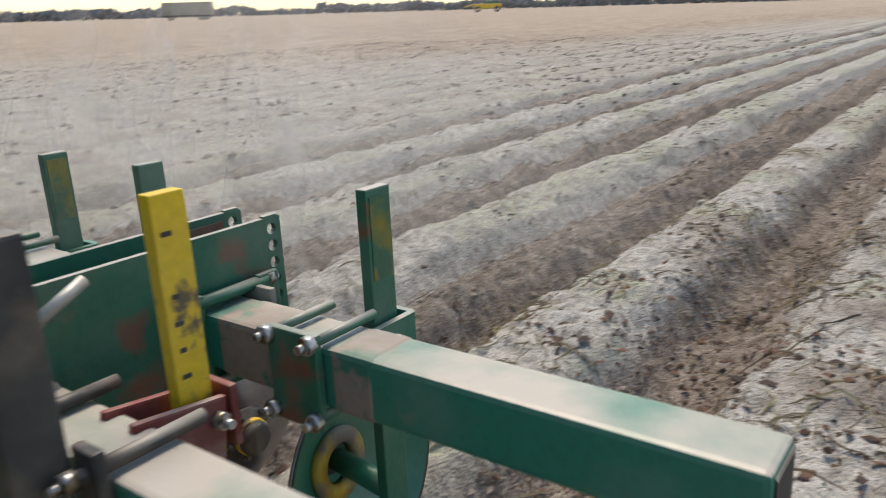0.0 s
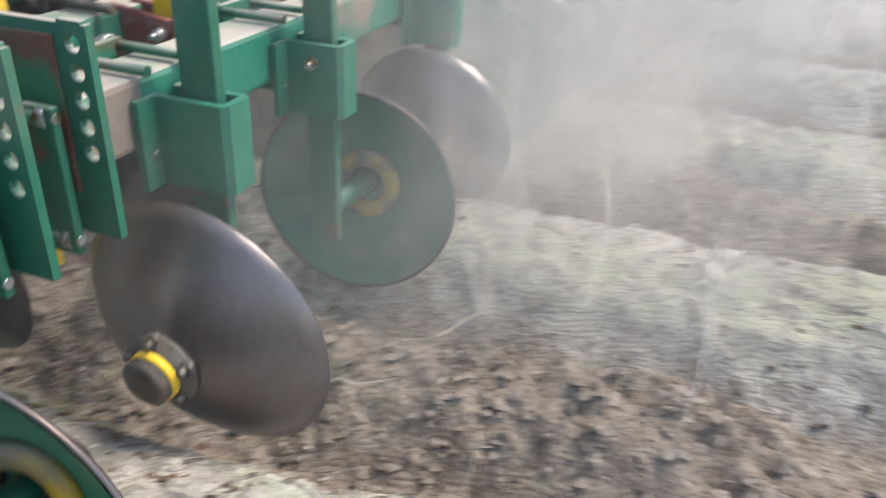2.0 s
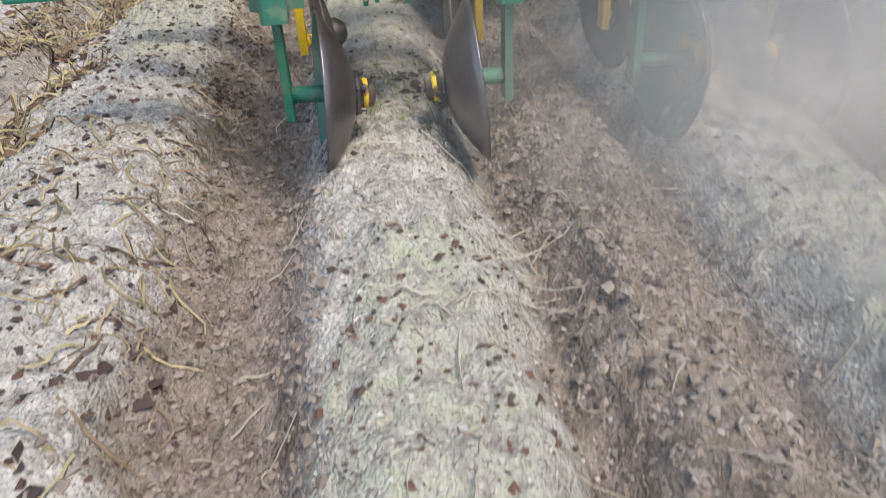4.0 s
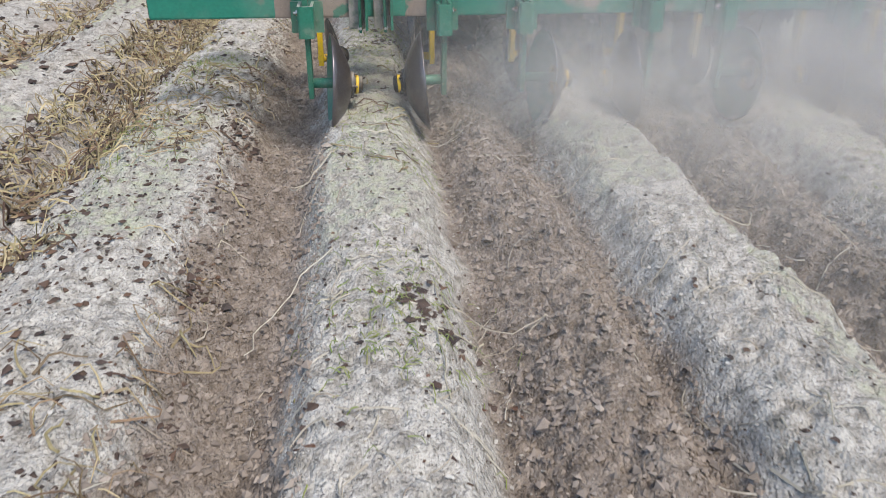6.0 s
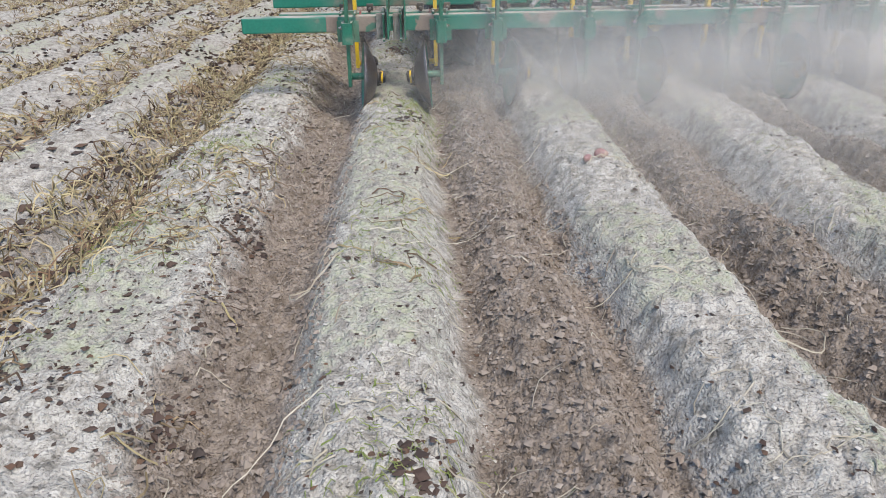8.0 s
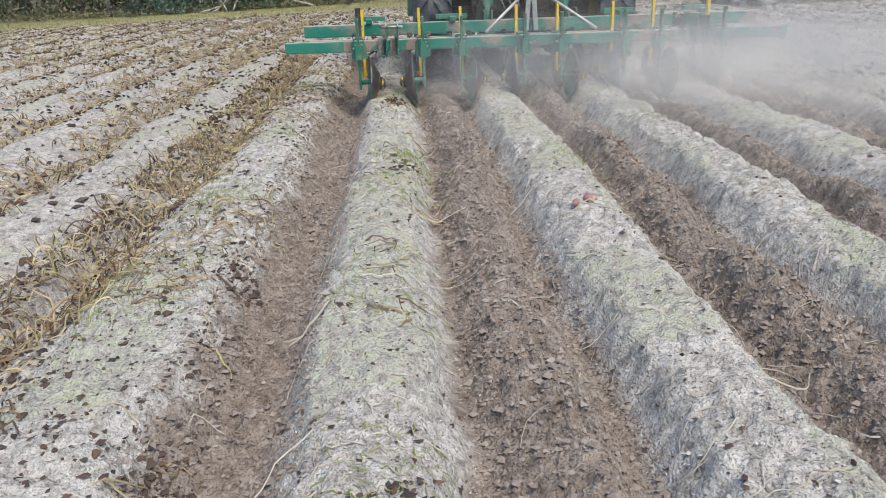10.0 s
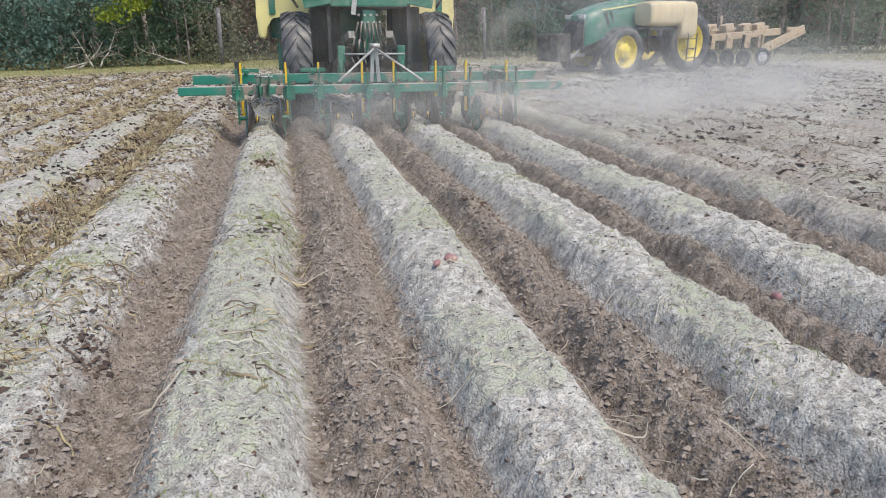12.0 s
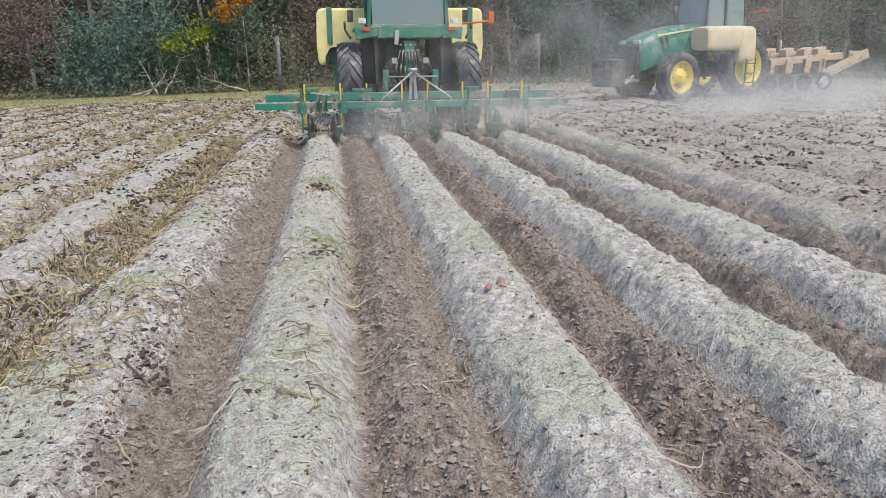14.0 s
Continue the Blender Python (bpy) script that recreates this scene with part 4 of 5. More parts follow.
def make_parked_tractor():
    """The second tractor, standing side-on with its nose to -x; built nose to +y like the other and turned."""
    root = thing("parked_tractor", pose(12.3, 23.7, float(lie(13.0, 23.5)) - 0.10, 0, 0, 112) @ Matrix.Diagonal((0.93, 0.93, 0.93, 1)), "green tractor with yellow rims and cream tanks standing parked", "tractor")
    for s in (-1, 1):
        make_wheel(root, (s * 0.98, 0, 1.0), 1.0, 0.5, 24, None, s)
        make_wheel(root, (s * 0.95, 2.95, 0.78), 0.78, 0.46, 20, None, s, name="front_wheel")
        bm = bmesh.new()
        box(bm, (0.5, 1.3, 0.06), (s * 0.95, 0.05, 2.06), (6, 0, 0), bevel=0.02)
        part("mudguard", bm, DARK, root)
        x0, x1 = sorted((s * 0.62, s * 1.42))
        tk = part("saddle_tank", tank_mesh(x0, x1, 0.15, 2.15, 1.52, 2.30, 0.0), POLY_TAN, root, "cream plastic saddle tank")
        x0, x1 = sorted((s * 0.85, s * 1.44))
        part("tank_leg", tank_mesh(x0, x1, -0.02, 0.75, 1.12, 2.28), POLY_TAN, tk)
        bm = bmesh.new()
        box(bm, (0.6, 1.9, 0.10), (s * 0.95, 1.1, 1.46), bevel=0.02)
        box(bm, (0.08, 0.08, 0.8), (s * 0.8, 1.6, 1.05), bevel=0.01)
        part("tank_cradle", bm, DARK, tk)
    bm = bmesh.new()
    box(bm, (0.6, 3.4, 0.5), (0, 1.7, 0.95), bevel=0.05)
    box(bm, (1.6, 0.3, 0.3), (0, 2.95, 0.78), bevel=0.05)
    box(bm, (1.6, 0.4, 0.4), (0, 0, 1.0), bevel=0.05)
    part("chassis", bm, DARK, root)
    # bonnet: sloping nose in cross sections
    bm = bmesh.new()
    secs = [(1.45, 0.58, 1.18, 2.42), (2.4, 0.58, 1.22, 2.36), (3.2, 0.55, 1.28, 2.22), (3.85, 0.52, 1.05, 2.05), (4.1, 0.45, 1.0, 1.92)]
    rings = []
    for y, w, z0, z1 in secs:
        rings.append([bm.verts.new(p) for p in ((-w, y, z0), (-w * 1.04, y, z0 + 0.55 * (z1 - z0)), (-w * 0.92, y, z1 - 0.1), (-w * 0.55, y, z1), (w * 0.55, y, z1), (w * 0.92, y, z1 - 0.1),
                                                (w * 1.04, y, z0 + 0.55 * (z1 - z0)), (w, y, z0))])
    for a, b in zip(rings, rings[1:]):
        for j in range(7):
            bm.faces.new((a[j], a[j + 1], b[j + 1], b[j])).smooth = True
    bm.faces.new(rings[0])
    bm.faces.new(rings[-1][::-1])
    bmesh.ops.recalc_face_normals(bm, faces=bm.faces)
    bon = part("bonnet", bm, GREEN_NEW, root, "green sloping bonnet with a yellow stripe")
    for s in (-1, 1):
        bm = bmesh.new()
        box(bm, (0.012, 1.9, 0.045), (s * 0.59, 2.55, 2.16), (-6, 0, 0), bevel=0)
        part("stripe", bm, POLY, bon, "yellow stripe")
        bm = bmesh.new()
        box(bm, (0.02, 0.10, 0.42), (s * 0.565, 3.25, 1.80), (-18, 0, 0), bevel=0)
        box(bm, (0.02, 0.06, 0.34), (s * 0.575, 3.05, 1.85), (-18, 0, 0), bevel=0)
        part("vent", bm, DARK, bon)
        bm = bmesh.new()
        box(bm, (0.26, 0.10, 0.13), (s * 0.30, 4.06, 1.88), (-12, 0, 0), bevel=0.02)
        part("headlight", bm, LAMP, bon, "clear headlight")
    bm = bmesh.new()
    box(bm, (0.88, 0.08, 0.92), (0, 4.11, 1.32), (4, 0, 0), bevel=0.03)
    part("grille", bm, DARK, bon, "dark mesh grille")
    bm = bmesh.new()
    box(bm, (0.5, 0.7, 0.10), (0, 4.2, 0.72), bevel=0.02)
    box(bm, (0.06, 0.9, 0.06), (-0.3, 4.2, 0.86), (-35, 0, 0), bevel=0.01)
    fr = part("front_hitch", bm, GREY, root, "grey front hitch frame")
    bm = bmesh.new()
    box(bm, (0.95, 0.55, 0.82), (0, 4.95, 0.98), bevel=0.03)
    part("weight_box", bm, DARK, fr, "dark front weight box")
    bm = bmesh.new()
    for s in (-1, 1):
        box(bm, (0.08, 0.09, 1.25), (s * 0.66, -0.3, 2.62), (-4, 0, 0), bevel=0.02)
        box(bm, (0.08, 0.09, 1.25), (s * 0.68, 0.62, 2.62), bevel=0.02)
        box(bm, (0.08, 0.09, 1.30), (s * 0.62, 1.42, 2.6), (6, 0, 0), bevel=0.02)
    box(bm, (1.3, 1.7, 0.10), (0, 0.6, 1.98), bevel=0.02)
    cab = part("cab_frame", bm, DARK, root, "dark cab frame")
    bm = bmesh.new()
    box(bm, (1.55, 2.1, 0.28), (0, 0.5, 3.36), bevel=0.1)
    part("cab_roof", bm, GREEN_NEW, cab)
    for s in (-1, 1):
        bm = bmesh.new()
        box(bm, (0.012, 0.85, 1.2), (s * 0.67, 0.16, 2.62), bevel=0)
        part("side_window", bm, GLASS, cab)
        bm = bmesh.new()
        box(bm, (0.012, 0.75, 1.2), (s * 0.66, 1.02, 2.62), bevel=0)
        part("door_glass", bm, GLASS, cab)
    bm = bmesh.new()
    box(bm, (1.25, 0.012, 1.2), (0, 1.43, 2.62), (6, 0, 0), bevel=0)
    part("windscreen", bm, GLASS, cab)
    bm = bmesh.new()
    box(bm, (1.25, 0.012, 1.2), (0, -0.31, 2.62), bevel=0)
    part("rear_window", bm, GLASS, cab)
    bm = bmesh.new()
    box(bm, (0.5, 0.15, 0.8), (0, 0.1, 2.3), bevel=0.06)
    box(bm, (0.5, 0.5, 0.15), (0, 0.35, 2.1), bevel=0.05)
    part("seat", bm, DARK, cab)
    bm = bmesh.new()
    for z in (0.50, 0.80, 1.10):
        box(bm, (0.10, 0.42, 0.03), (-1.45, 0.25, z), bevel=0.005)
    for y in (0.04, 0.46):
        box(bm, (0.03, 0.03, 0.85), (-1.45, y, 0.85), (5, 0, 0), bevel=0.005)
    part("ladder", bm, DARK, root, "dark step ladder")
    bm = bmesh.new()
    rod(bm, (-0.8, -0.5, 2.7), (-1.25, -0.5, 2.75), 0.025)
    box(bm, (0.2, 0.06, 0.08), (-1.3, -0.5, 2.76), bevel=0.02)
    part("flasher_arm", bm, ORANGE, root)
    bm = bmesh.new()
    rod(bm, (0.4, 1.75, 2.1), (0.4, 1.75, 3.0), 0.055, 14)
    part("exhaust", bm, DARK, root)
    return root


make_parked_tractor()


def make_parked_implement():
    """Tan bedder frame on coulter wheels behind the parked tractor."""
    z = float(lie(17.0, 26.0)) - 0.06
    root = thing("tan_implement", pose(16.0, 26.0, z, 0, 0, -4) @ Matrix.Diagonal((0.72, 0.8, 0.88, 1)), "tan toolbar implement with gauge wheels behind the parked tractor", "farm implement")
    bm = bmesh.new()
    for x in (-1.4, -0.4, 0.6, 1.4):
        box(bm, (0.16, 2.6, 0.16), (x, 0.6, 1.26 + 0.05 * x), bevel=0.02)
    part("side_beam", bm, TAN_PAINT, root)
    for y, zz in ((-0.6, 1.20), (0.4, 1.30), (1.6, 1.32)):
        bm = bmesh.new()
        box(bm, (4.6, 0.26, 0.26), (0.0, y, zz), (0, -3, 0), bevel=0.03)
        part("cross_beam", bm, TAN_PAINT, root)
    bm = bmesh.new()
    box(bm, (2.3, 0.12, 0.36), (2.4, -0.8, 1.0), (0, -20, 0), bevel=0.03)
    box(bm, (0.9, 0.10, 0.16), (3.0, -0.8, 1.40), bevel=0.02)
    box(bm, (0.10, 0.12, 0.5), (2.6, -0.8, 1.25), bevel=0.02)
    part("marker_arm", bm, TAN_PAINT, root, "tan folded marker arm")
    bm = bmesh.new()
    for x in (-1.8, -1.0, -0.1, 0.8, 1.5):
        box(bm, (0.5, 0.5, 0.30), (x, 0.0, 1.50), (0, -10, 12), bevel=0.05)
        box(bm, (0.30, 0.16, 0.55), (x - 0.2, -0.68, 0.98), (0, 6, 0), bevel=0.03)
    rod(bm, (-0.3, 0.2, 1.3), (-0.3, 0.2, 2.0), 0.05)
    part("toolbox", bm, TAN_PAINT, root)
    for i, x in enumerate((-2.1, -1.35, -0.5, 0.35, 1.35)):
        m = pose(x, -0.9, 0.36, 0, 0, 62)
        bm = bmesh.new()
        lathe(bm, [(0.20, -0.07), (0.31, -0.08), (0.34, 0), (0.31, 0.08), (0.20, 0.07)], 28, closed=True)
        wh = part("gauge_wheel", bm, RUBBER, root, local=m)
        bm = bmesh.new()
        lathe(bm, [(0.21, -0.03), (0.10, -0.07), (0.02, -0.07)], 24, caps=False)
        lathe(bm, [(0.21, 0.03), (0.10, 0.06), (0.02, 0.06)], 24, caps=False)
        part("rim", bm, CREAM if i == 4 else DARK, wh, "white wheel disc" if i == 4 else "")
        bm = bmesh.new()
        box(bm, (0.08, 0.12, 0.85), (x, -0.75, 0.82), (12, 0, 0), bevel=0.01)
        part("wheel_leg", bm, DARK if i % 2 else TAN_PAINT, root)


make_parked_implement()


# ---- woods along the field's end ----
rng = np.random.default_rng(7)


def leaf_quads(centres, size, flat=0.0):
    """Folded diamond leaves at centres, each turned at random; returns vertices and faces."""
    n = len(centres)
    a = rng.normal(size=(n, 3))
    a[:, 2] *= 1 - flat
    a /= np.linalg.norm(a, axis=1)[:, None]
    b = rng.normal(size=(n, 3))
    b -= a * (a * b).sum(1)[:, None]
    b /= np.linalg.norm(b, axis=1)[:, None]
    c = np.cross(a, b)
    s = (size * rng.uniform(0.6, 1.4, n))[:, None]
    v = np.stack([centres - a * s, centres + b * s * 0.5 + c * s * 0.12, centres + a * s, centres - b * s * 0.5 + c * s * 0.12], 1)
    f = np.arange(n * 4).reshape(n, 4)
    return v.reshape(-1, 3), f


def cloud(n, w, d, h, z0, clumps, tight=0.16):
    """Leaf centres in uneven clumps that fill a body w by d by h over z0."""
    cc = np.stack([rng.uniform(-0.5, 0.5, clumps) * w, rng.uniform(-0.5, 0.5, clumps) * d, z0 + h * rng.uniform(0.03, 0.97, clumps)], 1)
    narrow = 1 - 0.45 * ((cc[:, 2] - z0) / h) ** 2
    cc[:, 0] *= narrow
    pick = rng.integers(0, clumps, n)
    sp = np.array([w * tight, d * tight, h * tight * 0.7])
    p = cc[pick] + rng.normal(size=(n, 3)) * sp * rng.uniform(0.4, 1.2, clumps)[pick][:, None]
    p[:, 2] = np.abs(p[:, 2] - 0.05) + 0.05
    return p


def stem_mesh(h, r, limbs, lean=0.05):
    """Tapered trunk with limbs that fork once."""
    bm = bmesh.new()

    def taper(a, b, r0, r1, seg=7):
        a, b = Vector(a), Vector(b)
        q = Vector((1, 0, 0)).rotation_difference((b - a).normalized()).to_matrix().to_4x4()
        lathe(bm, [(r0, 0), (r1, (b - a).length)], seg, Matrix.Translation(a) @ q)

    p = Vector((0, 0, -0.1))
    k = 5
    pts = [p]
    for i in range(k):
        p = p + Vector((rng.normal() * lean * h / k, rng.normal() * lean * h / k, (h + 0.1) / k))
        pts.append(p)
    for i in range(k):
        taper(pts[i], pts[i + 1], r * (1 - i / k * 0.8), r * (1 - (i + 1) / k * 0.8))
    for j in range(limbs):
        i = int(rng.integers(1, k))
        a = pts[i].lerp(pts[i + 1], float(rng.uniform()))
        ang, ln = rng.uniform(0, 6.28), h * rng.uniform(0.15, 0.35)
        b = a + Vector((math.cos(ang) * ln, math.sin(ang) * ln * 0.7, ln * rng.uniform(0.0, 0.8)))
        taper(a, b, r * 0.35, r * 0.12, 5)
        for s in (0.4, 0.7):
            m = a.lerp(b, s)
            taper(m, m + Vector((rng.normal(), rng.normal(), rng.uniform(-0.2, 0.8))) * ln * 0.3, r * 0.16, r * 0.05, 4)
    return bm


def make_tree(x, y, w, h, mat, n, label, z0=0.3, size=0.085, clumps=30, name="tree", limbs=9, r=0.06, category="tree", tight=0.16):
    root = thing(name, pose(x, y, float(lie(x, y)) - 0.1), label, category, "woods at the field edge")
    part("trunk", stem_mesh(h * 0.95, r, limbs), BARK, root)
    v, f = leaf_quads(cloud(n, w, min(w, 2.6), h - z0, z0, clumps, tight), size)
    soup("crown", v, f, mat, "", "", parent=root)
    return root


make_tree(-12.6, 36.2, 2.6, 6.5, LEAF_PURPLE, 6500, "tree smothered in bare purple-brown creepers", 0.1, 0.06, 80, "creeper_tree", 26, 0.10)
make_tree(-9.9, 36.0, 3.4, 3.3, LEAF_BLUE, 3600, "blue-green cedar bush at the wood edge", 0.1, 0.08, 46, "cedar_bush")
make_tree(-7.9, 36.6, 3.2, 4.2, LEAF_BLUE, 3600, "blue-green cedar bush at the wood edge", 0.2, 0.08, 46, "cedar_bush")
make_tree(-6.3, 35.8, 2.4, 2.6, LEAF_DARK, 2400, "dark evergreen bush at the wood edge", 0.1, 0.07, 36, "evergreen_bush")
make_tree(-5.6, 35.4, 2.1, 3.3, LEAF_BRIGHT, 700, "slender sapling with bright yellow-green leaves", 1.9, 0.10, 9, "sapling", 6, 0.03)
make_tree(-4.0, 36.1, 2.9, 3.4, LEAF_DARK, 3200, "dark evergreen bush at the wood edge", 0.1, 0.075, 40, "evergreen_bush")
make_tree(-3.5, 35.4, 1.9, 5.6, LEAF_ORANGE, 1000, "young tree with orange autumn leaves", 2.6, 0.12, 12, "maple_tree", 8, 0.05, "tree", 0.10)
make_tree(-2.3, 36.6, 2.6, 3.0, LEAF_OLIVE, 2400, "olive green undergrowth bush by the post", 0.1, 0.07, 36, "bush")
for i, (x, w, h, mt, n, lab) in enumerate((
        (-16.0, 3.6, 5.0, LEAF_OLIVE, 2600, "olive bush at the wood's edge"), (-19.5, 4.0, 6.0, LEAF_DARK, 2600, "dark evergreen bush at the wood edge"),
        (-0.2, 3.0, 4.6, LEAF_BROWN, 2600, "brown-leaved thicket tree at the wood edge"), (2.4, 3.2, 4.6, LEAF_BROWN, 2600, "brown-leaved thicket tree at the wood edge"),
        (5.2, 3.0, 4.6, LEAF_OLIVE, 2600, "olive bush at the wood's edge"), (7.8, 2.8, 5.0, LEAF_BROWN, 2500, "brown-leaved thicket tree at the wood edge"),
        (10.3, 3.4, 4.6, LEAF_DARK, 2800, "dark evergreen bush at the wood edge"), (13.2, 3.4, 5.2, LEAF_BLUE, 2800, "blue-green cedar bush at the wood edge"),
        (16.3, 3.6, 5.2, LEAF_DARK, 2800, "dark evergreen bush at the wood edge"), (19.4, 3.4, 5.0, LEAF_OLIVE, 2600, "olive bush at the wood's edge"),
        (22.2, 3.4, 5.0, LEAF_BROWN, 2400, "brown-leaved thicket tree at the wood edge"), (25.5, 4.0, 5.5, LEAF_OLIVE, 2400, "olive bush at the wood's edge"),
        (29.5, 4.5, 5.5, LEAF_DARK, 2400, "dark evergreen bush at the wood edge"), (34.0, 5.0, 6.0, LEAF_OLIVE, 2400, "olive bush at the wood's edge"))):
    make_tree(x, 36.8 + 0.7 * (i % 3) + 0.6 * (x > 8), w, h, mt, n, lab, 0.1, 0.08, 40, "thicket_tree", 12)
for i in range(30):
    x = -24 + i * 2.05 + float(rng.uniform(-0.7, 0.7))
    make_tree(x, 39.0 + float(rng.uniform(0, 4.5)), 4.2, 11 + float(rng.uniform(0, 4)), (LEAF_BROWN, LEAF_OLIVE, LEAF_DARK)[i % 3], 1300,
              "tall slim grey-barked woodland tree", 2.5, 0.12, 34, "woodland_tree", 12, 0.13)


def make_backwoods():
    n = 16000
    p = np.stack([rng.uniform(-60, 75, n), rng.uniform(44.5, 47.5, n), 12 * rng.uniform(0, 1, n) ** 1.1], 1)
    v, f = leaf_quads(p, 0.34)
    soup("far_woods", v, f, LEAF_DARK, "dense dark woodland behind the field edge", "woods")
    # boxes added behind the trees, their dark colour standing for the woods' inner shade
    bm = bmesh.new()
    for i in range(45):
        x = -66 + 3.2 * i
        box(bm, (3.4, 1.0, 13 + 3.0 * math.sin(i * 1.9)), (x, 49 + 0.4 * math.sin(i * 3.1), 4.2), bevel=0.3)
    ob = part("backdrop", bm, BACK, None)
    tagged(ob, "dark backdrop boxes standing for shade deep in the woods", "woods", kind="structure")


BACK = material("shade-dark woods backdrop", (0.07, 0.075, 0.06), 0.95, 0, (0.11, 0.10, 0.08), 0.7, (0.4, 0.6), 0, 0.3, 3.0)
make_backwoods()


def make_undergrowth():
    """Low brush, fallen twigs and rough grass in front of the trees."""
    n = 9000
    x = rng.uniform(-26, 40, n)
    y = rng.uniform(34.6, 36.6, n)
    p = np.stack([x, y, lie(x, y) + 0.02 + 0.75 * rng.uniform(0, 1, n) ** 2.2], 1)
    v, f = leaf_quads(p, 0.075)
    soup("undergrowth", v, f, LEAF_OLIVE, "low brush and brambles at the wood's foot", "brush")
    n = 9000
    x = rng.uniform(-24, 34, n)
    y = rng.uniform(28.5, 35.4, n)
    z = height(x, y)
    s = rng.uniform(0.05, 0.16, n)
    a = rng.uniform(0, 6.28, n)
    b = np.stack([x, y, z - 0.01], 1)
    side = np.stack([np.cos(a), np.sin(a), 0 * a], 1) * 0.012
    tip = b + np.stack([rng.normal(size=n) * 0.05, rng.normal(size=n) * 0.05, s], 1)
    v = np.stack([b - side, b + side, tip], 1).reshape(-1, 3)
    soup("grass", v, np.arange(n * 3).reshape(n, 3), GRASS, "rough yellow-green grass strip", "grass")


make_undergrowth()

for x, y, lean in ((-2.06, 34.0, 1.0), (9.25, 34.5, -0.4)):
    post = thing("utility_post", pose(x, y, float(lie(x, y)) - 0.15, 0, lean, 0), "weathered grey wooden post at the wood's edge", "post", "posts at the field edge")
    bm = bmesh.new()
    lathe(bm, [(0.085, 0), (0.075, 2.3)], 12, pose(0, 0, 0, 0, -90, 0))
    part("pole", bm, WOODPOLE, post)

for x, y, ln, a in ((-8.2, 34.5, 2.2, 25), (-6.9, 34.6, 1.7, 68), (-7.2, 34.6, 1.5, 110), (-3.6, 34.5, 1.9, 160), (-7.7, 34.5, 1.4, 45)):
    br = part("fallen_branch", stem_mesh(ln, 0.04, 9, 0.12), PALE_BARK, None)
    br.matrix_basis = pose(x, y, float(lie(x, y)) - 0.02, 0, 90 - a, 12)
    tagged(br, "pale bare fallen branch in the brush", "branch", "fallen branches")


# ---- far things behind the machine ----
def make_trailer():
    root = thing("box_trailer", pose(160, -122, -0.1, 0, 0, 38), "long grey-tan truck trailer far across the field", "trailer")
    bm = bmesh.new()
    box(bm, (11.5, 2.5, 2.9), (0, 0, 2.6), bevel=0.05)
    part("body", bm, BOXGREY, root)
    bm = bmesh.new()
    box(bm, (11.0, 2.2, 0.3), (0, 0, 1.0), bevel=0.05)
    part("frame", bm, DARK, root)
    for x in (-4.2, -3.0, 4.2):
        for s in (-1, 1):
            bm = bmesh.new()
            lathe(bm, [(0.3, -0.14), (0.5, -0.15), (0.5, 0.15), (0.3, 0.14)], 20, pose(x, s * 1.05, 0.5, 0, 0, 90), closed=True)
            part("wheel", bm, RUBBER, root)


def make_harvester():
    root = thing("yellow_harvester", pose(99, -158, -0.1, 0, 0, 32), "yellow harvesting machine far across the field", "farm machine")
    bm = bmesh.new()
    box(bm, (6.2, 2.4, 1.1), (0, 0, 1.3), bevel=0.1)
    part("body", bm, YELLOW, root)
    bm = bmesh.new()
    box(bm, (3.2, 1.6, 0.7), (-0.8, 0, 2.1), bevel=0.1)
    part("hopper", bm, GREEN, root)
    bm = bmesh.new()
    box(bm, (2.4, 0.4, 0.3), (4.0, 0, 1.5), (0, 14, 0), bevel=0.05)
    part("boom", bm, YELLOW, root)
    for x in (-2.2, 2.2):
        for s in (-1, 1):
            bm = bmesh.new()
            lathe(bm, [(0.3, -0.2), (0.65, -0.22), (0.65, 0.22), (0.3, 0.2)], 20, pose(x, s * 1.1, 0.65, 0, 0, 90), closed=True)
            part("wheel", bm, RUBBER, root)


BOXGREY = material("grey-tan trailer side", (0.32, 0.29, 0.25), 0.6, 0, (0.22, 0.19, 0.16), 0.5, (0.45, 0.7))
make_trailer()
make_harvester()


def make_horizon():
    """Far tree line round the back of the field: an uneven band of small crowns."""
    n = 14000
    a = rng.uniform(-100, 20, n)
    a = np.radians(a)
    hgt = 3.5 + 2.5 * vnoise(a * 40, a * 0, 1.0, 31) + 1.5 * vnoise(a * 160, a * 0, 1.0, 32)
    hgt = hgt * np.where(vnoise(a * 12, a * 0, 1.0, 33) > 0.3, 1, 0.35)
    d = rng.uniform(640, 700, n)
    p = np.stack([d * np.cos(a), d * np.sin(a), hgt * rng.uniform(0, 1, n) ** 0.8], 1)
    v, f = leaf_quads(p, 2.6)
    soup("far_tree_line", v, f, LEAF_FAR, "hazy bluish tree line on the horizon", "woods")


# pale bluish leaf colours with the distance haze already mixed in
LEAF_FAR = leafy("far trees with haze in their colour", [(0.20, 0.25, 0.29), (0.26, 0.29, 0.32), (0.30, 0.27, 0.28), (0.20, 0.25, 0.27)], 0.9, 0.2)
make_horizon()


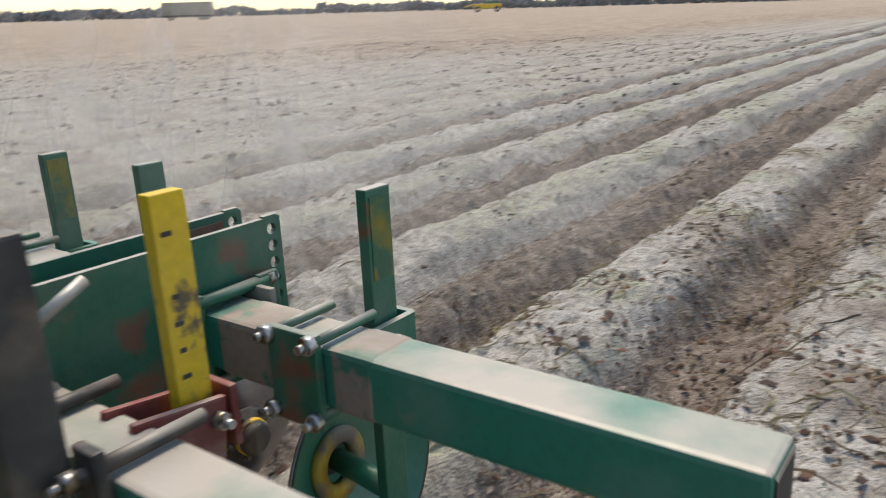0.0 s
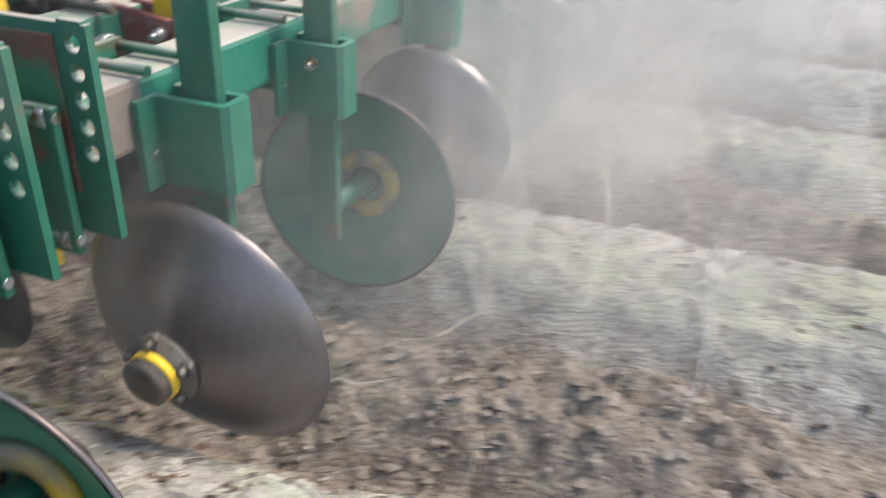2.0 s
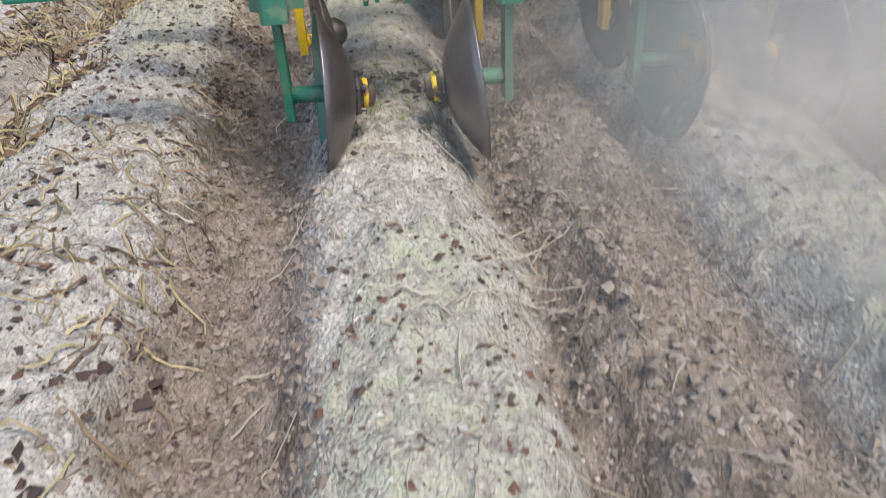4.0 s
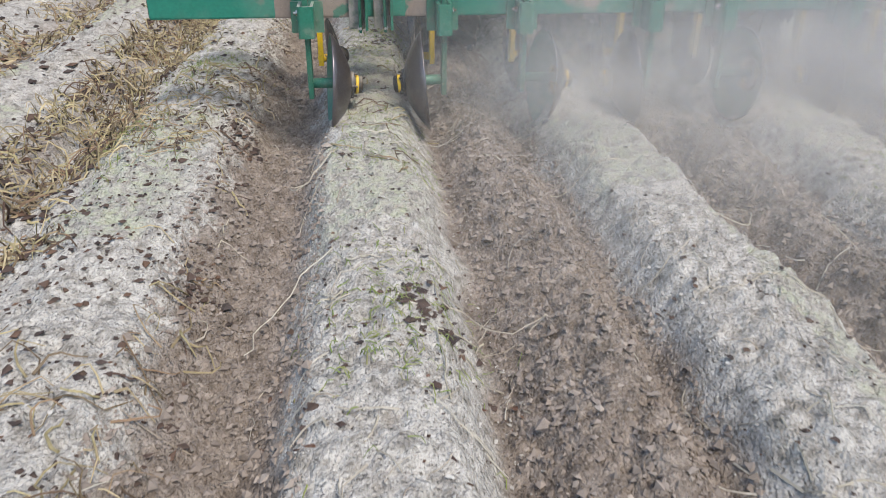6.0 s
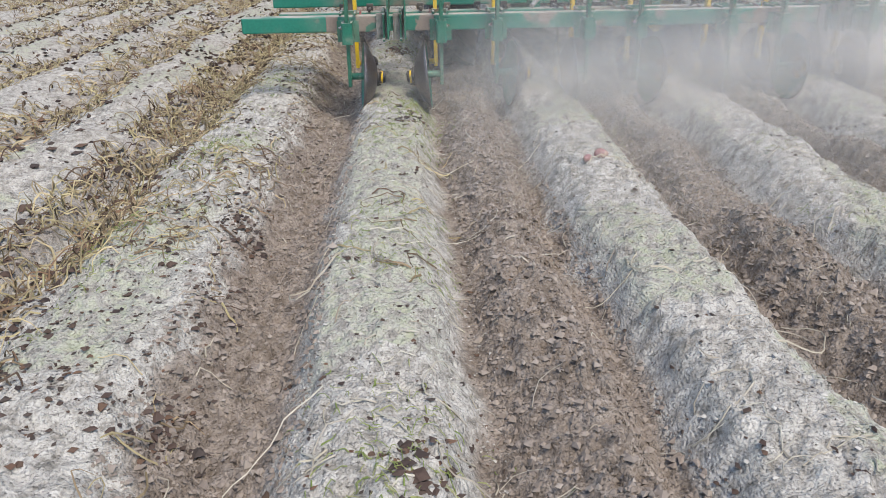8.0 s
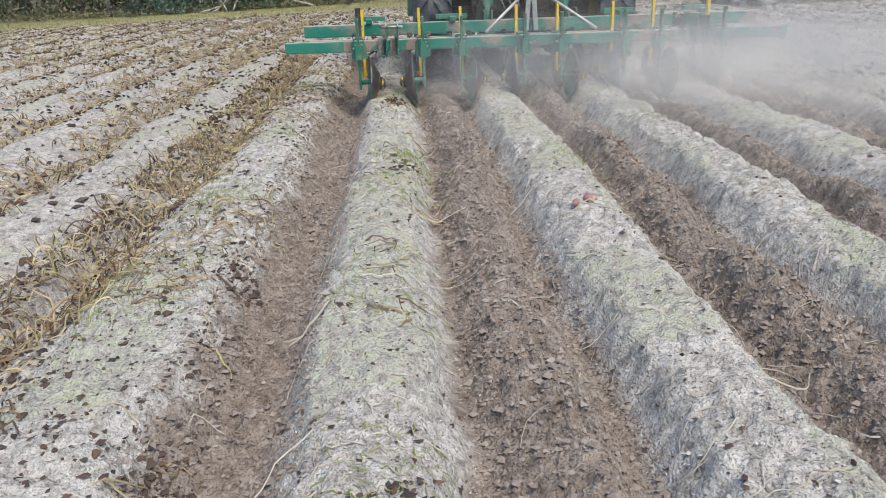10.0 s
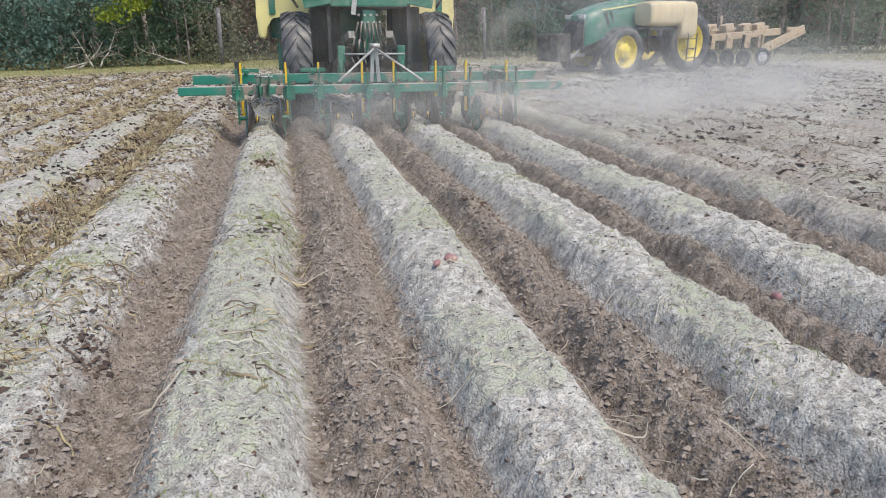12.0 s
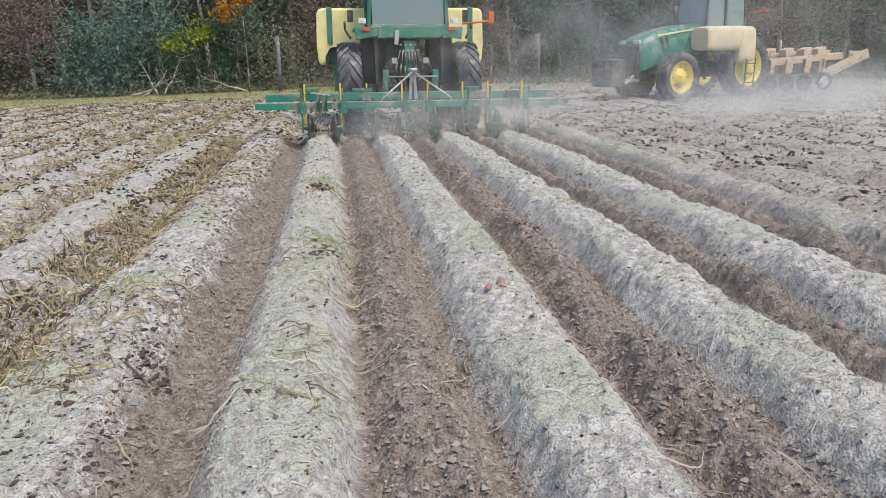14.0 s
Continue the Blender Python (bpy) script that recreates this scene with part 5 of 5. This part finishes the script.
# ---- litter on the field ----
def strands(name, x, y, length, curl, r, lift, mat, label, category, seg=7):
    """Thin bent stems lying on the soil: tubes of three sides along curved lines."""
    n = len(x)
    head = rng.uniform(0, 6.28, n)
    bend = rng.normal(size=n) * curl
    px, py = [x], [y]
    ln = length * rng.uniform(0.4, 1.3, n) / (seg - 1)
    for i in range(seg - 1):
        px.append(px[-1] + np.cos(head) * ln)
        py.append(py[-1] + np.sin(head) * ln)
        head = head + bend / (seg - 1) + rng.normal(size=n) * curl * 0.22
    px, py = np.stack(px, 1), np.stack(py, 1)
    pz = height(px.ravel(), py.ravel()).reshape(px.shape) + r * 0.6
    f = np.linspace(0, 1, seg)[None, :]
    arch = (lift * rng.uniform(0, 1, n) ** 1.5)[:, None] * np.sin(np.pi * np.clip(f * rng.uniform(0.6, 1.2, n)[:, None], 0, 1))
    stiff = pz[:, :1] * (1 - f) + pz[:, -1:] * f
    pz = np.maximum(pz, stiff * 0.6 + pz * 0.4) + arch
    tx, ty = np.gradient(px, axis=1), np.gradient(py, axis=1)
    t = np.hypot(tx, ty) + 1e-9
    sx, sy = -ty / t, tx / t
    rr = (r * rng.uniform(0.6, 1.5, n))[:, None] * (1 - 0.5 * f)
    v = np.stack([np.stack([px + sx * rr, py + sy * rr, pz], 2), np.stack([px - sx * rr, py - sy * rr, pz], 2), np.stack([px, py, pz + rr * 1.6], 2)], 2)
    base = (np.arange(n)[:, None, None] * seg + np.arange(seg - 1)[None, :, None]) * 3
    j = np.arange(3)[None, None, :]
    k = (j + 1) % 3
    faces = np.stack([base + j, base + k, base + 3 + k, base + 3 + j], 3).reshape(-1, 4)
    return soup(name, v.reshape(-1, 3), faces, mat, label, category)


def spots(n, x0, x1, y0, y1, clump=0.0, size=0.25):
    """Places in a strip, even or in clumps."""
    x, y = rng.uniform(x0, x1, n), rng.uniform(y0, y1, n)
    if clump:
        keep = vnoise(x, y, size, 77) > clump
        x, y = x[keep], y[keep]
    return x, y


def beds(n, ks, half, y0, y1, clump=0.0, size=0.3):
    x, y = spots(n, -half, half, y0, y1)
    x = x + rng.choice(ks, n)
    keep = vnoise(x, y, size, 55) > clump
    return x[keep], y[keep]


strands("dry_vines", *beds(190, [0, 1, 2, 3], 0.3, -3.5, 12.5, 0.25), 0.24, 1.6, 0.0027, 0.02, STRAW, "pale dry potato vines strewn over the grey beds", "vines")
strands("vine_stems", *beds(42, [0, 1], 0.24, -1.5, 5.5, 0.3), 0.42, 2.2, 0.0031, 0.03, STRAW, "long pale vine stems curled on the beds", "vines", 12)
strands("fine_straw", *beds(1100, [0, 1, 2, 3], 0.30, -3.0, 11.0, 0.2), 0.10, 0.9, 0.0022, 0.012, STRAW, "fine straw and root threads on the beds", "straw", 4)
strands("furrow_straw", *spots(1500, -0.75, 3.6, -2.5, 9.0, 0.35), 0.13, 1.2, 0.0022, 0.02, STRAW, "scattered straw in the turned furrows", "straw", 5)
strands("furrow_vines", *spots(4200, -1.74, -1.2, -2.0, 13.5, 0.36, 0.3), 0.15, 1.9, 0.0042, 0.10, VINE_MIX, "tangled yellow and brown vines filling a furrow", "vines", 6)
strands("side_vines", *spots(2800, -1.35, -0.62, -2.5, 13.0, 0.48, 0.3), 0.15, 1.5, 0.0032, 0.05, VINE_MIX, "yellowing vines on the unworked bed", "vines", 6)
for i, x in enumerate((-2.5, -3.5, -4.5, -5.5, -6.5, -7.5, -8.5, -9.5, -10.5, -11.5)):
    strands("row_vines", *spots(3200 if i < 2 else 1900, x - 0.34, x + 0.34, 2.0, 24.0, 0.38, 0.45), 0.13, 1.5, 0.0055, 0.07, VINE_MIX, "withered vines lining a furrow", "vines", 5)
strands("field_litter", *spots(20000, 4.3, 18, 2.5, 28.0, 0.34, 0.6), 0.11, 1.5, 0.0042, 0.05, LITTER, "withered vine litter over the harvested ground", "vines", 5)
strands("pale_litter", *spots(17000, 3.6, 18, 2.5, 28.0, 0.25, 0.5), 0.11, 1.4, 0.0045, 0.04, STRAW, "pale vine litter over the harvested ground", "vines", 5)
strands("ahead_litter", *spots(16000, -15, 5, 12.6, 29.0, 0.3, 0.5), 0.17, 1.4, 0.006, 0.09, VINE_MIX, "yellow and brown vines on the unworked beds ahead", "vines", 5)
strands("back_litter", *spots(1800, -1.6, 2.6, -12.0, -2.5, 0.4, 0.4), 0.15, 1.4, 0.003, 0.04, VINE_MIX, "vine litter on the beds behind the machine", "vines", 5)
for x0, y0, n, w in ((0.1, 5.2, 240, 0.12), (0.05, 4.75, 160, 0.12), (-1.0, 4.4, 260, 0.14), (-1.2, 3.3, 220, 0.12), (0.0, 1.55, 260, 0.13), (-0.9, 6.3, 200, 0.16), (1.2, 5.0, 160, 0.13),
                     (2.05, 6.2, 160, 0.13), (0.0, 8.0, 260, 0.2), (-1.2, 9.0, 300, 0.25), (0.05, -0.6, 140, 0.1), (-0.9, -1.8, 160, 0.12)):
    strands("weed_tuft", x0 + rng.normal(size=n) * w, y0 + rng.normal(size=n) * w * 1.6, 0.04, 1.2, 0.0016, 0.025, WEED, "small green weeds sprouting on the bed", "weeds", 4)


def lumps(name, x, y, r0, r1, mat, label, category, power=6.0, flat=0.55):
    """Loose lumps or crumpled scraps, each an uneven eight-sided body half sunk in the ground."""
    base = np.array([(1, 0, 0), (-1, 0, 0), (0, 1, 0), (0, -1, 0), (0, 0, 1), (0, 0, -1)], dtype=float)
    tri = np.array([(0, 2, 4), (2, 1, 4), (1, 3, 4), (3, 0, 4), (2, 0, 5), (1, 2, 5), (3, 1, 5), (0, 3, 5)])
    n = len(x)
    if not n:
        return
    r = r0 + (r1 - r0) * rng.uniform(0, 1, n) ** power
    a = rng.uniform(0, 6.28, n)
    v = (base[None] * rng.uniform(0.7, 1.25, (n, len(base), 1)) + rng.normal(size=(n, len(base), 3)) * 0.2) * r[:, None, None] * rng.uniform(0.6, 1.4, (n, 1, 3))
    c, s = np.cos(a)[:, None], np.sin(a)[:, None]
    vx, vy = v[..., 0] * c - v[..., 1] * s, v[..., 0] * s + v[..., 1] * c
    v = np.stack([vx + x[:, None], vy + y[:, None], v[..., 2] * flat + (height(x, y) + r * 0.1)[:, None]], 2)
    f = (tri[None] + (np.arange(n) * len(base))[:, None, None]).reshape(-1, 3)
    soup(name, v.reshape(-1, 3), f, mat, label, category)


def scraps(name, x, y, size, mat, label):
    near = y < 7
    lumps(name, x[near], y[near], size * 0.35, size * 1.1, mat, label, "leaf litter", 2.0, 0.4)
    x, y = x[~near], y[~near]
    if len(x):
        p = np.stack([x, y, height(x, y) + size * 0.35], 1)
        v, f = leaf_quads(p, size, 0.7)
        soup(name, v, f, mat, label, "leaf litter")


scraps("leaf_scraps", *beds(3600, [-1], 0.42, -3.0, 13.0, 0.40, 0.2), 0.019, SCRAP, "dark withered leaf scraps on the unworked bed")
scraps("bed_scraps", *beds(6500, [0, 1, 2, 3], 0.28, -3.0, 12.0, 0.38, 0.16), 0.013, SCRAP, "dark crumbs of withered leaves on the beds")
scraps("row_scraps", *spots(34000, -17, -1.5, 0.0, 28.0, 0.42, 0.35), 0.034, SCRAP, "dark withered leaves over the unworked rows")
scraps("furrow_leaves", *spots(3400, -1.75, -1.2, -2.0, 13.0, 0.30, 0.3), 0.034, SCRAP, "rotting dark leaves in the furrow")
scraps("ahead_scraps", *spots(12000, -15, 5, 13.0, 29.0, 0.4, 0.4), 0.045, SCRAP, "withered leaves on the beds ahead")
scraps("field_scraps", *spots(15000, 4.2, 18, 2.0, 29.0, 0.4, 0.5), 0.042, SCRAP, "withered leaves over the harvested ground")
scraps("back_scraps", *spots(3800, -1.6, 3.2, -14.0, -2.5, 0.45, 0.3), 0.026, SCRAP, "withered leaves on the beds behind the machine")
scraps("rear_field_scraps", *spots(9000, 2.5, 26, -34.0, -4.0, 0.42, 0.7), 0.05, SCRAP, "dark withered leaves over the rows behind")
lumps("rear_field_clods", *spots(9000, 2.5, 26, -34.0, -4.0, 0.35, 0.9), 0.015, 0.07, CLOD, "brown clods over the rows behind", "soil clods")
scraps("crest_litter", *beds(700, [0], 0.26, -2.6, 0.6, 0.35, 0.15), 0.013, RUSSET, "brown leaf crumbs on the bed under the machine")
scraps("trodden_litter", *spots(1300, -1.35, -0.55, 0.2, 3.6, 0.35, 0.2), 0.015, SCRAP, "brown trodden leaves beside the furrow")
scraps("edge_litter", *spots(6500, -2.0, 0.35, -6.5, -2.6, 0.3, 0.2), 0.017, RUSSET, "brown and reddish leaves on the finished beds")
strands("edge_vines", *spots(1500, -2.0, 0.35, -6.5, -2.4, 0.35, 0.25), 0.15, 1.6, 0.003, 0.03, VINE_MIX, "yellow and brown vines on the finished beds", "vines", 6)
strands("crest_vines", *beds(150, [0], 0.24, 2.6, 9.5, 0.42, 0.4), 0.16, 1.6, 0.0034, 0.03, VINE_MIX, "yellow and brown vines along the bed crest", "vines", 6)
strands("crest_weeds", *beds(5200, [0, 0, 2, -1], 0.22, 2.2, 10.0, 0.6, 0.4), 0.03, 1.2, 0.0014, 0.012, WEED, "small green weeds along the bed crests", "weeds", 4)
scraps("russet_leaves", *beds(850, [-1, 0], 0.40, -3.2, 3.5, 0.55, 0.12), 0.014, RUSSET, "reddish dead leaves on the near beds")
for x0, y0, n in ((0.05, 1.55, 70), (-0.70, 3.35, 90), (1.56, 5.45, 110), (0.08, 4.9, 90), (-0.66, 1.95, 60), (0.0, 7.5, 120)):
    scraps("leaf_clump", x0 + rng.normal(size=n) * 0.06, y0 + rng.normal(size=n) * 0.09, 0.022, RUSSET if n > 100 else SCRAP, "clump of dead leaves on the soil")


def furrows(n, ks, y0, y1, half=0.2):
    x, y = spots(n, -half, half, y0, y1)
    return x + rng.choice(ks, n) + 0.5, y


lumps("soil_clods", *furrows(100000, [-1, -1, -1, 0, 0, 0, 0, 1, 1, 1, 2, 3], -2.0, 7.5, 0.25), 0.003, 0.0155, CLOD, "brown clods on the turned ridges", "soil clods", 5.0, 0.8)
lumps("far_clods", *furrows(26000, [-1, 0, 1, 2, 3], 7.5, 13.2, 0.26), 0.007, 0.02, CLOD, "brown clods on the turned ridges", "soil clods")
lumps("back_clods", *furrows(22000, [-1, 0, 1, 2], -9.0, -2.0, 0.25), 0.005, 0.016, CLOD, "brown clods on the turned ridges", "soil clods")
lumps("bed_crumbs", *beds(36000, [-1, 0, 0, 0, 1, 1, 2], 0.29, -2.0, 8.0, 0.3, 0.2), 0.0025, 0.008, CRUMB, "small grey and brown crumbs on the beds", "soil clods", 4.0, 0.35)


def make_potato(x, y, ln, r, turn, label):
    bm = bmesh.new()
    pro = []
    for i in range(11):
        f = i / 10
        pro.append((max(0.002, r * math.sin(math.pi * (0.04 + 0.92 * f)) ** 0.7 * (1 + 0.12 * math.sin(5 * f + x))), ln * (f - 0.5)))
    lathe(bm, pro, 14)
    ob = part("sweet_potato", bm, PEEL, None)
    ob.matrix_basis = pose(x, y, float(height(x, y)) + r * 0.62, 0, 8, turn)
    return tagged(ob, label, "sweet potato", "sweet potatoes on the beds")


make_potato(1.02, 3.86, 0.08, 0.028, 20, "pinkish sweet potato lying on the grey bed")
make_potato(0.93, 3.76, 0.10, 0.02, 60, "reddish sweet potato half sunk in the bed")
make_potato(2.49, 3.17, 0.07, 0.026, 80, "pale broken sweet potato in the furrow")
make_potato(0.62, -0.35, 0.10, 0.022, 70, "small red sweet potato in the turned furrow")
make_potato(1.25, 0.35, 0.13, 0.035, 15, "pinkish sweet potato lying on the grey bed")


# ---- dust thrown up by the discs ----
def wisp(root, x, y, z, rx, rz, dense, i, a0=-45, a1=20):
    """A soft curved sheet of dust, thinning out to nothing at its rim."""
    n = 18
    g = np.linspace(-1, 1, n)
    U, V = np.meshgrid(g, g)
    u, v = U.ravel(), V.ravel()
    bulge = (vnoise(u * 2 + 7 * i, v * 2, 1.0, 40 + i) - 0.5) * 0.2 + 0.12 * (u * u)
    a = math.radians(rng.uniform(a0, a1))
    co = np.stack([u * rx * math.cos(a) - bulge * rx * math.sin(a), u * rx * math.sin(a) + bulge * rx * math.cos(a), v * rz], 1)
    idx = (np.arange(n - 1)[:, None] * n + np.arange(n - 1)[None, :]).ravel()
    ob = soup("dust_wisp", co, np.stack([idx, idx + 1, idx + n + 1, idx + n], 1), DUST, "", "", parent=root, smooth=True)
    ob.matrix_basis = pose(x, y, z)
    fade = np.clip(1 - u * u - v * v, 0, 1) ** 2 * dense
    at = ob.data.attributes.new("fade", "FLOAT", "POINT")
    at.data.foreach_set("value", fade.astype(np.float32))


def make_dust():
    root = thing("dust_cloud", pose(0, 0, 0), "pale dust drifting behind the working discs", "dust")
    plume = thing("dust_plume", pose(0, 0, 0), "pale dust plume that thins away beside the machine", "dust")
    i = 0
    for x in (0.5, 0.75, 1.0, 1.3, 1.6, 1.9, 2.2, 2.5, 2.8, 3.1, 3.5, 3.9):
        for y, z, r, d in ((-0.25, 0.16, 0.6, 0.28), (-0.5, 0.24, 0.7, 0.28), (-0.85, 0.3, 0.8, 0.26), (-1.3, 0.32, 0.95, 0.22), (-1.9, 0.32, 1.0, 0.16), (-2.7, 0.34, 1.1, 0.10), (0.25, 0.3, 0.7, 0.2)):
            wisp(root if i % 3 == 0 else plume, x + rng.normal() * 0.2, y + rng.normal() * 0.2, z + 0.05 * x, r, r * 0.62, d * (0.5 if x < 0.9 else 1), i)
            i += 1
    for x, y, z, r, d in ((2.6, -4.0, 0.7, 1.8, 0.22), (4.4, -3.0, 0.7, 2.0, 0.22), (5.6, -5.5, 0.8, 2.4, 0.22), (7.0, -3.8, 0.9, 2.4, 0.15), (3.0, 0.1, 0.45, 1.2, 0.25), (4.2, 0.1, 0.5, 1.4, 0.22),
                          (8.5, -7.0, 1.0, 3.2, 0.16), (11.0, -5.0, 1.0, 3.4, 0.12), (2.2, 0.95, 1.2, 1.9, 0.26), (3.8, 1.6, 1.6, 2.6, 0.34), (5.8, 1.6, 1.6, 2.8, 0.34), (8.6, 2.6, 1.7, 3.4, 0.2), (0.4, 1.0, 1.0, 1.6, 0.10)):
        wisp(root, x, y, z, r, r * 0.55, d, i)
        i += 1
    return root, plume


def make_drift():
    """The dense burst of dust that the wind carries off sideways."""
    root = thing("dust_drift", pose(0, 0, 0), "dense pale dust blown sideways off the discs", "dust")
    i = 60
    for x, z in ((1.3, 0.25), (1.7, 0.4), (2.1, 0.55), (2.5, 0.45), (2.9, 0.7), (3.4, 0.6), (4.0, 0.8), (4.7, 0.8)):
        for y in (-1.05, -0.6, -0.1):
            wisp(root, x - 0.15 + rng.normal() * 0.12, y + rng.normal() * 0.12, z, 0.95, 0.7, 0.62 if x > 1.5 else 0.45, i, -57, -27)
            i += 1
    return root


DUST_CLOUD, DUST_PLUME = make_dust()
DUST_DRIFT = make_drift()


# ---- what moves ----
def way(t):
    return float(np.interp(t, [a for a, b in TRACK], [b for a, b in TRACK]))


def motions():
    times = [a for a, b in TRACK]
    walk(BEDDER, [(t, pose(0, way(t), -0.045, 0, TILT, 0)) for t in times])
    walk(TRACTOR, [(t, pose(1.5, way(t) + TRACTOR_AHEAD, -0.22, 0, TILT, 0)) for t in times])
    walk(DUST_CLOUD, [(t, pose(0.02 * math.sin(2 * t), way(t) + 0.05 * math.sin(1.3 * t), 0.02 * math.sin(3 * t), 0, 0, 0)) for t in times])
    lag = [(0.0, 0.0, 0.0), (7.0, 0.0, 0.0), (8.0, 0.1, -0.1), (9.5, 0.8, -0.7), (10.5, 1.6, -0.6), (12.0, 3.2, -0.2), (14.0, 5.2, 0.4)]
    walk(DUST_PLUME, [(t, pose(x, way(t) + y, 0.02 * math.sin(3 * t), 0, 0, 0)) for t, x, y in lag])
    drift = [(0.0, 0.3, -0.5), (1.0, 0.2, -0.4), (2.0, 0.0, -0.75), (3.0, -0.1, 0.2), (4.0, 0.0, 1.25), (5.0, 0.5, 2.2), (6.5, 1.6, 3.5), (8.0, 3.6, 4.6), (10.5, 9.0, 5.5), (14.0, 18.0, 6.0)]
    walk(DUST_DRIFT, [(t, pose(x, y, 0, 0, 0, 0)) for t, x, y in drift])
    for ob, m, r, sign in SPINS + TRACTOR_SPINS:
        gap = 0.2 if r < 0.4 else 0.5
        rows = []
        for i in range(int(round(14 / gap)) + 1):
            t = i * gap
            turn = math.degrees(way(t) / r) * (1 if sign < 0 else -1)
            rows.append((t, m @ pose(0, 0, 0, turn, 0, 0)))
        walk(ob, rows)


motions()
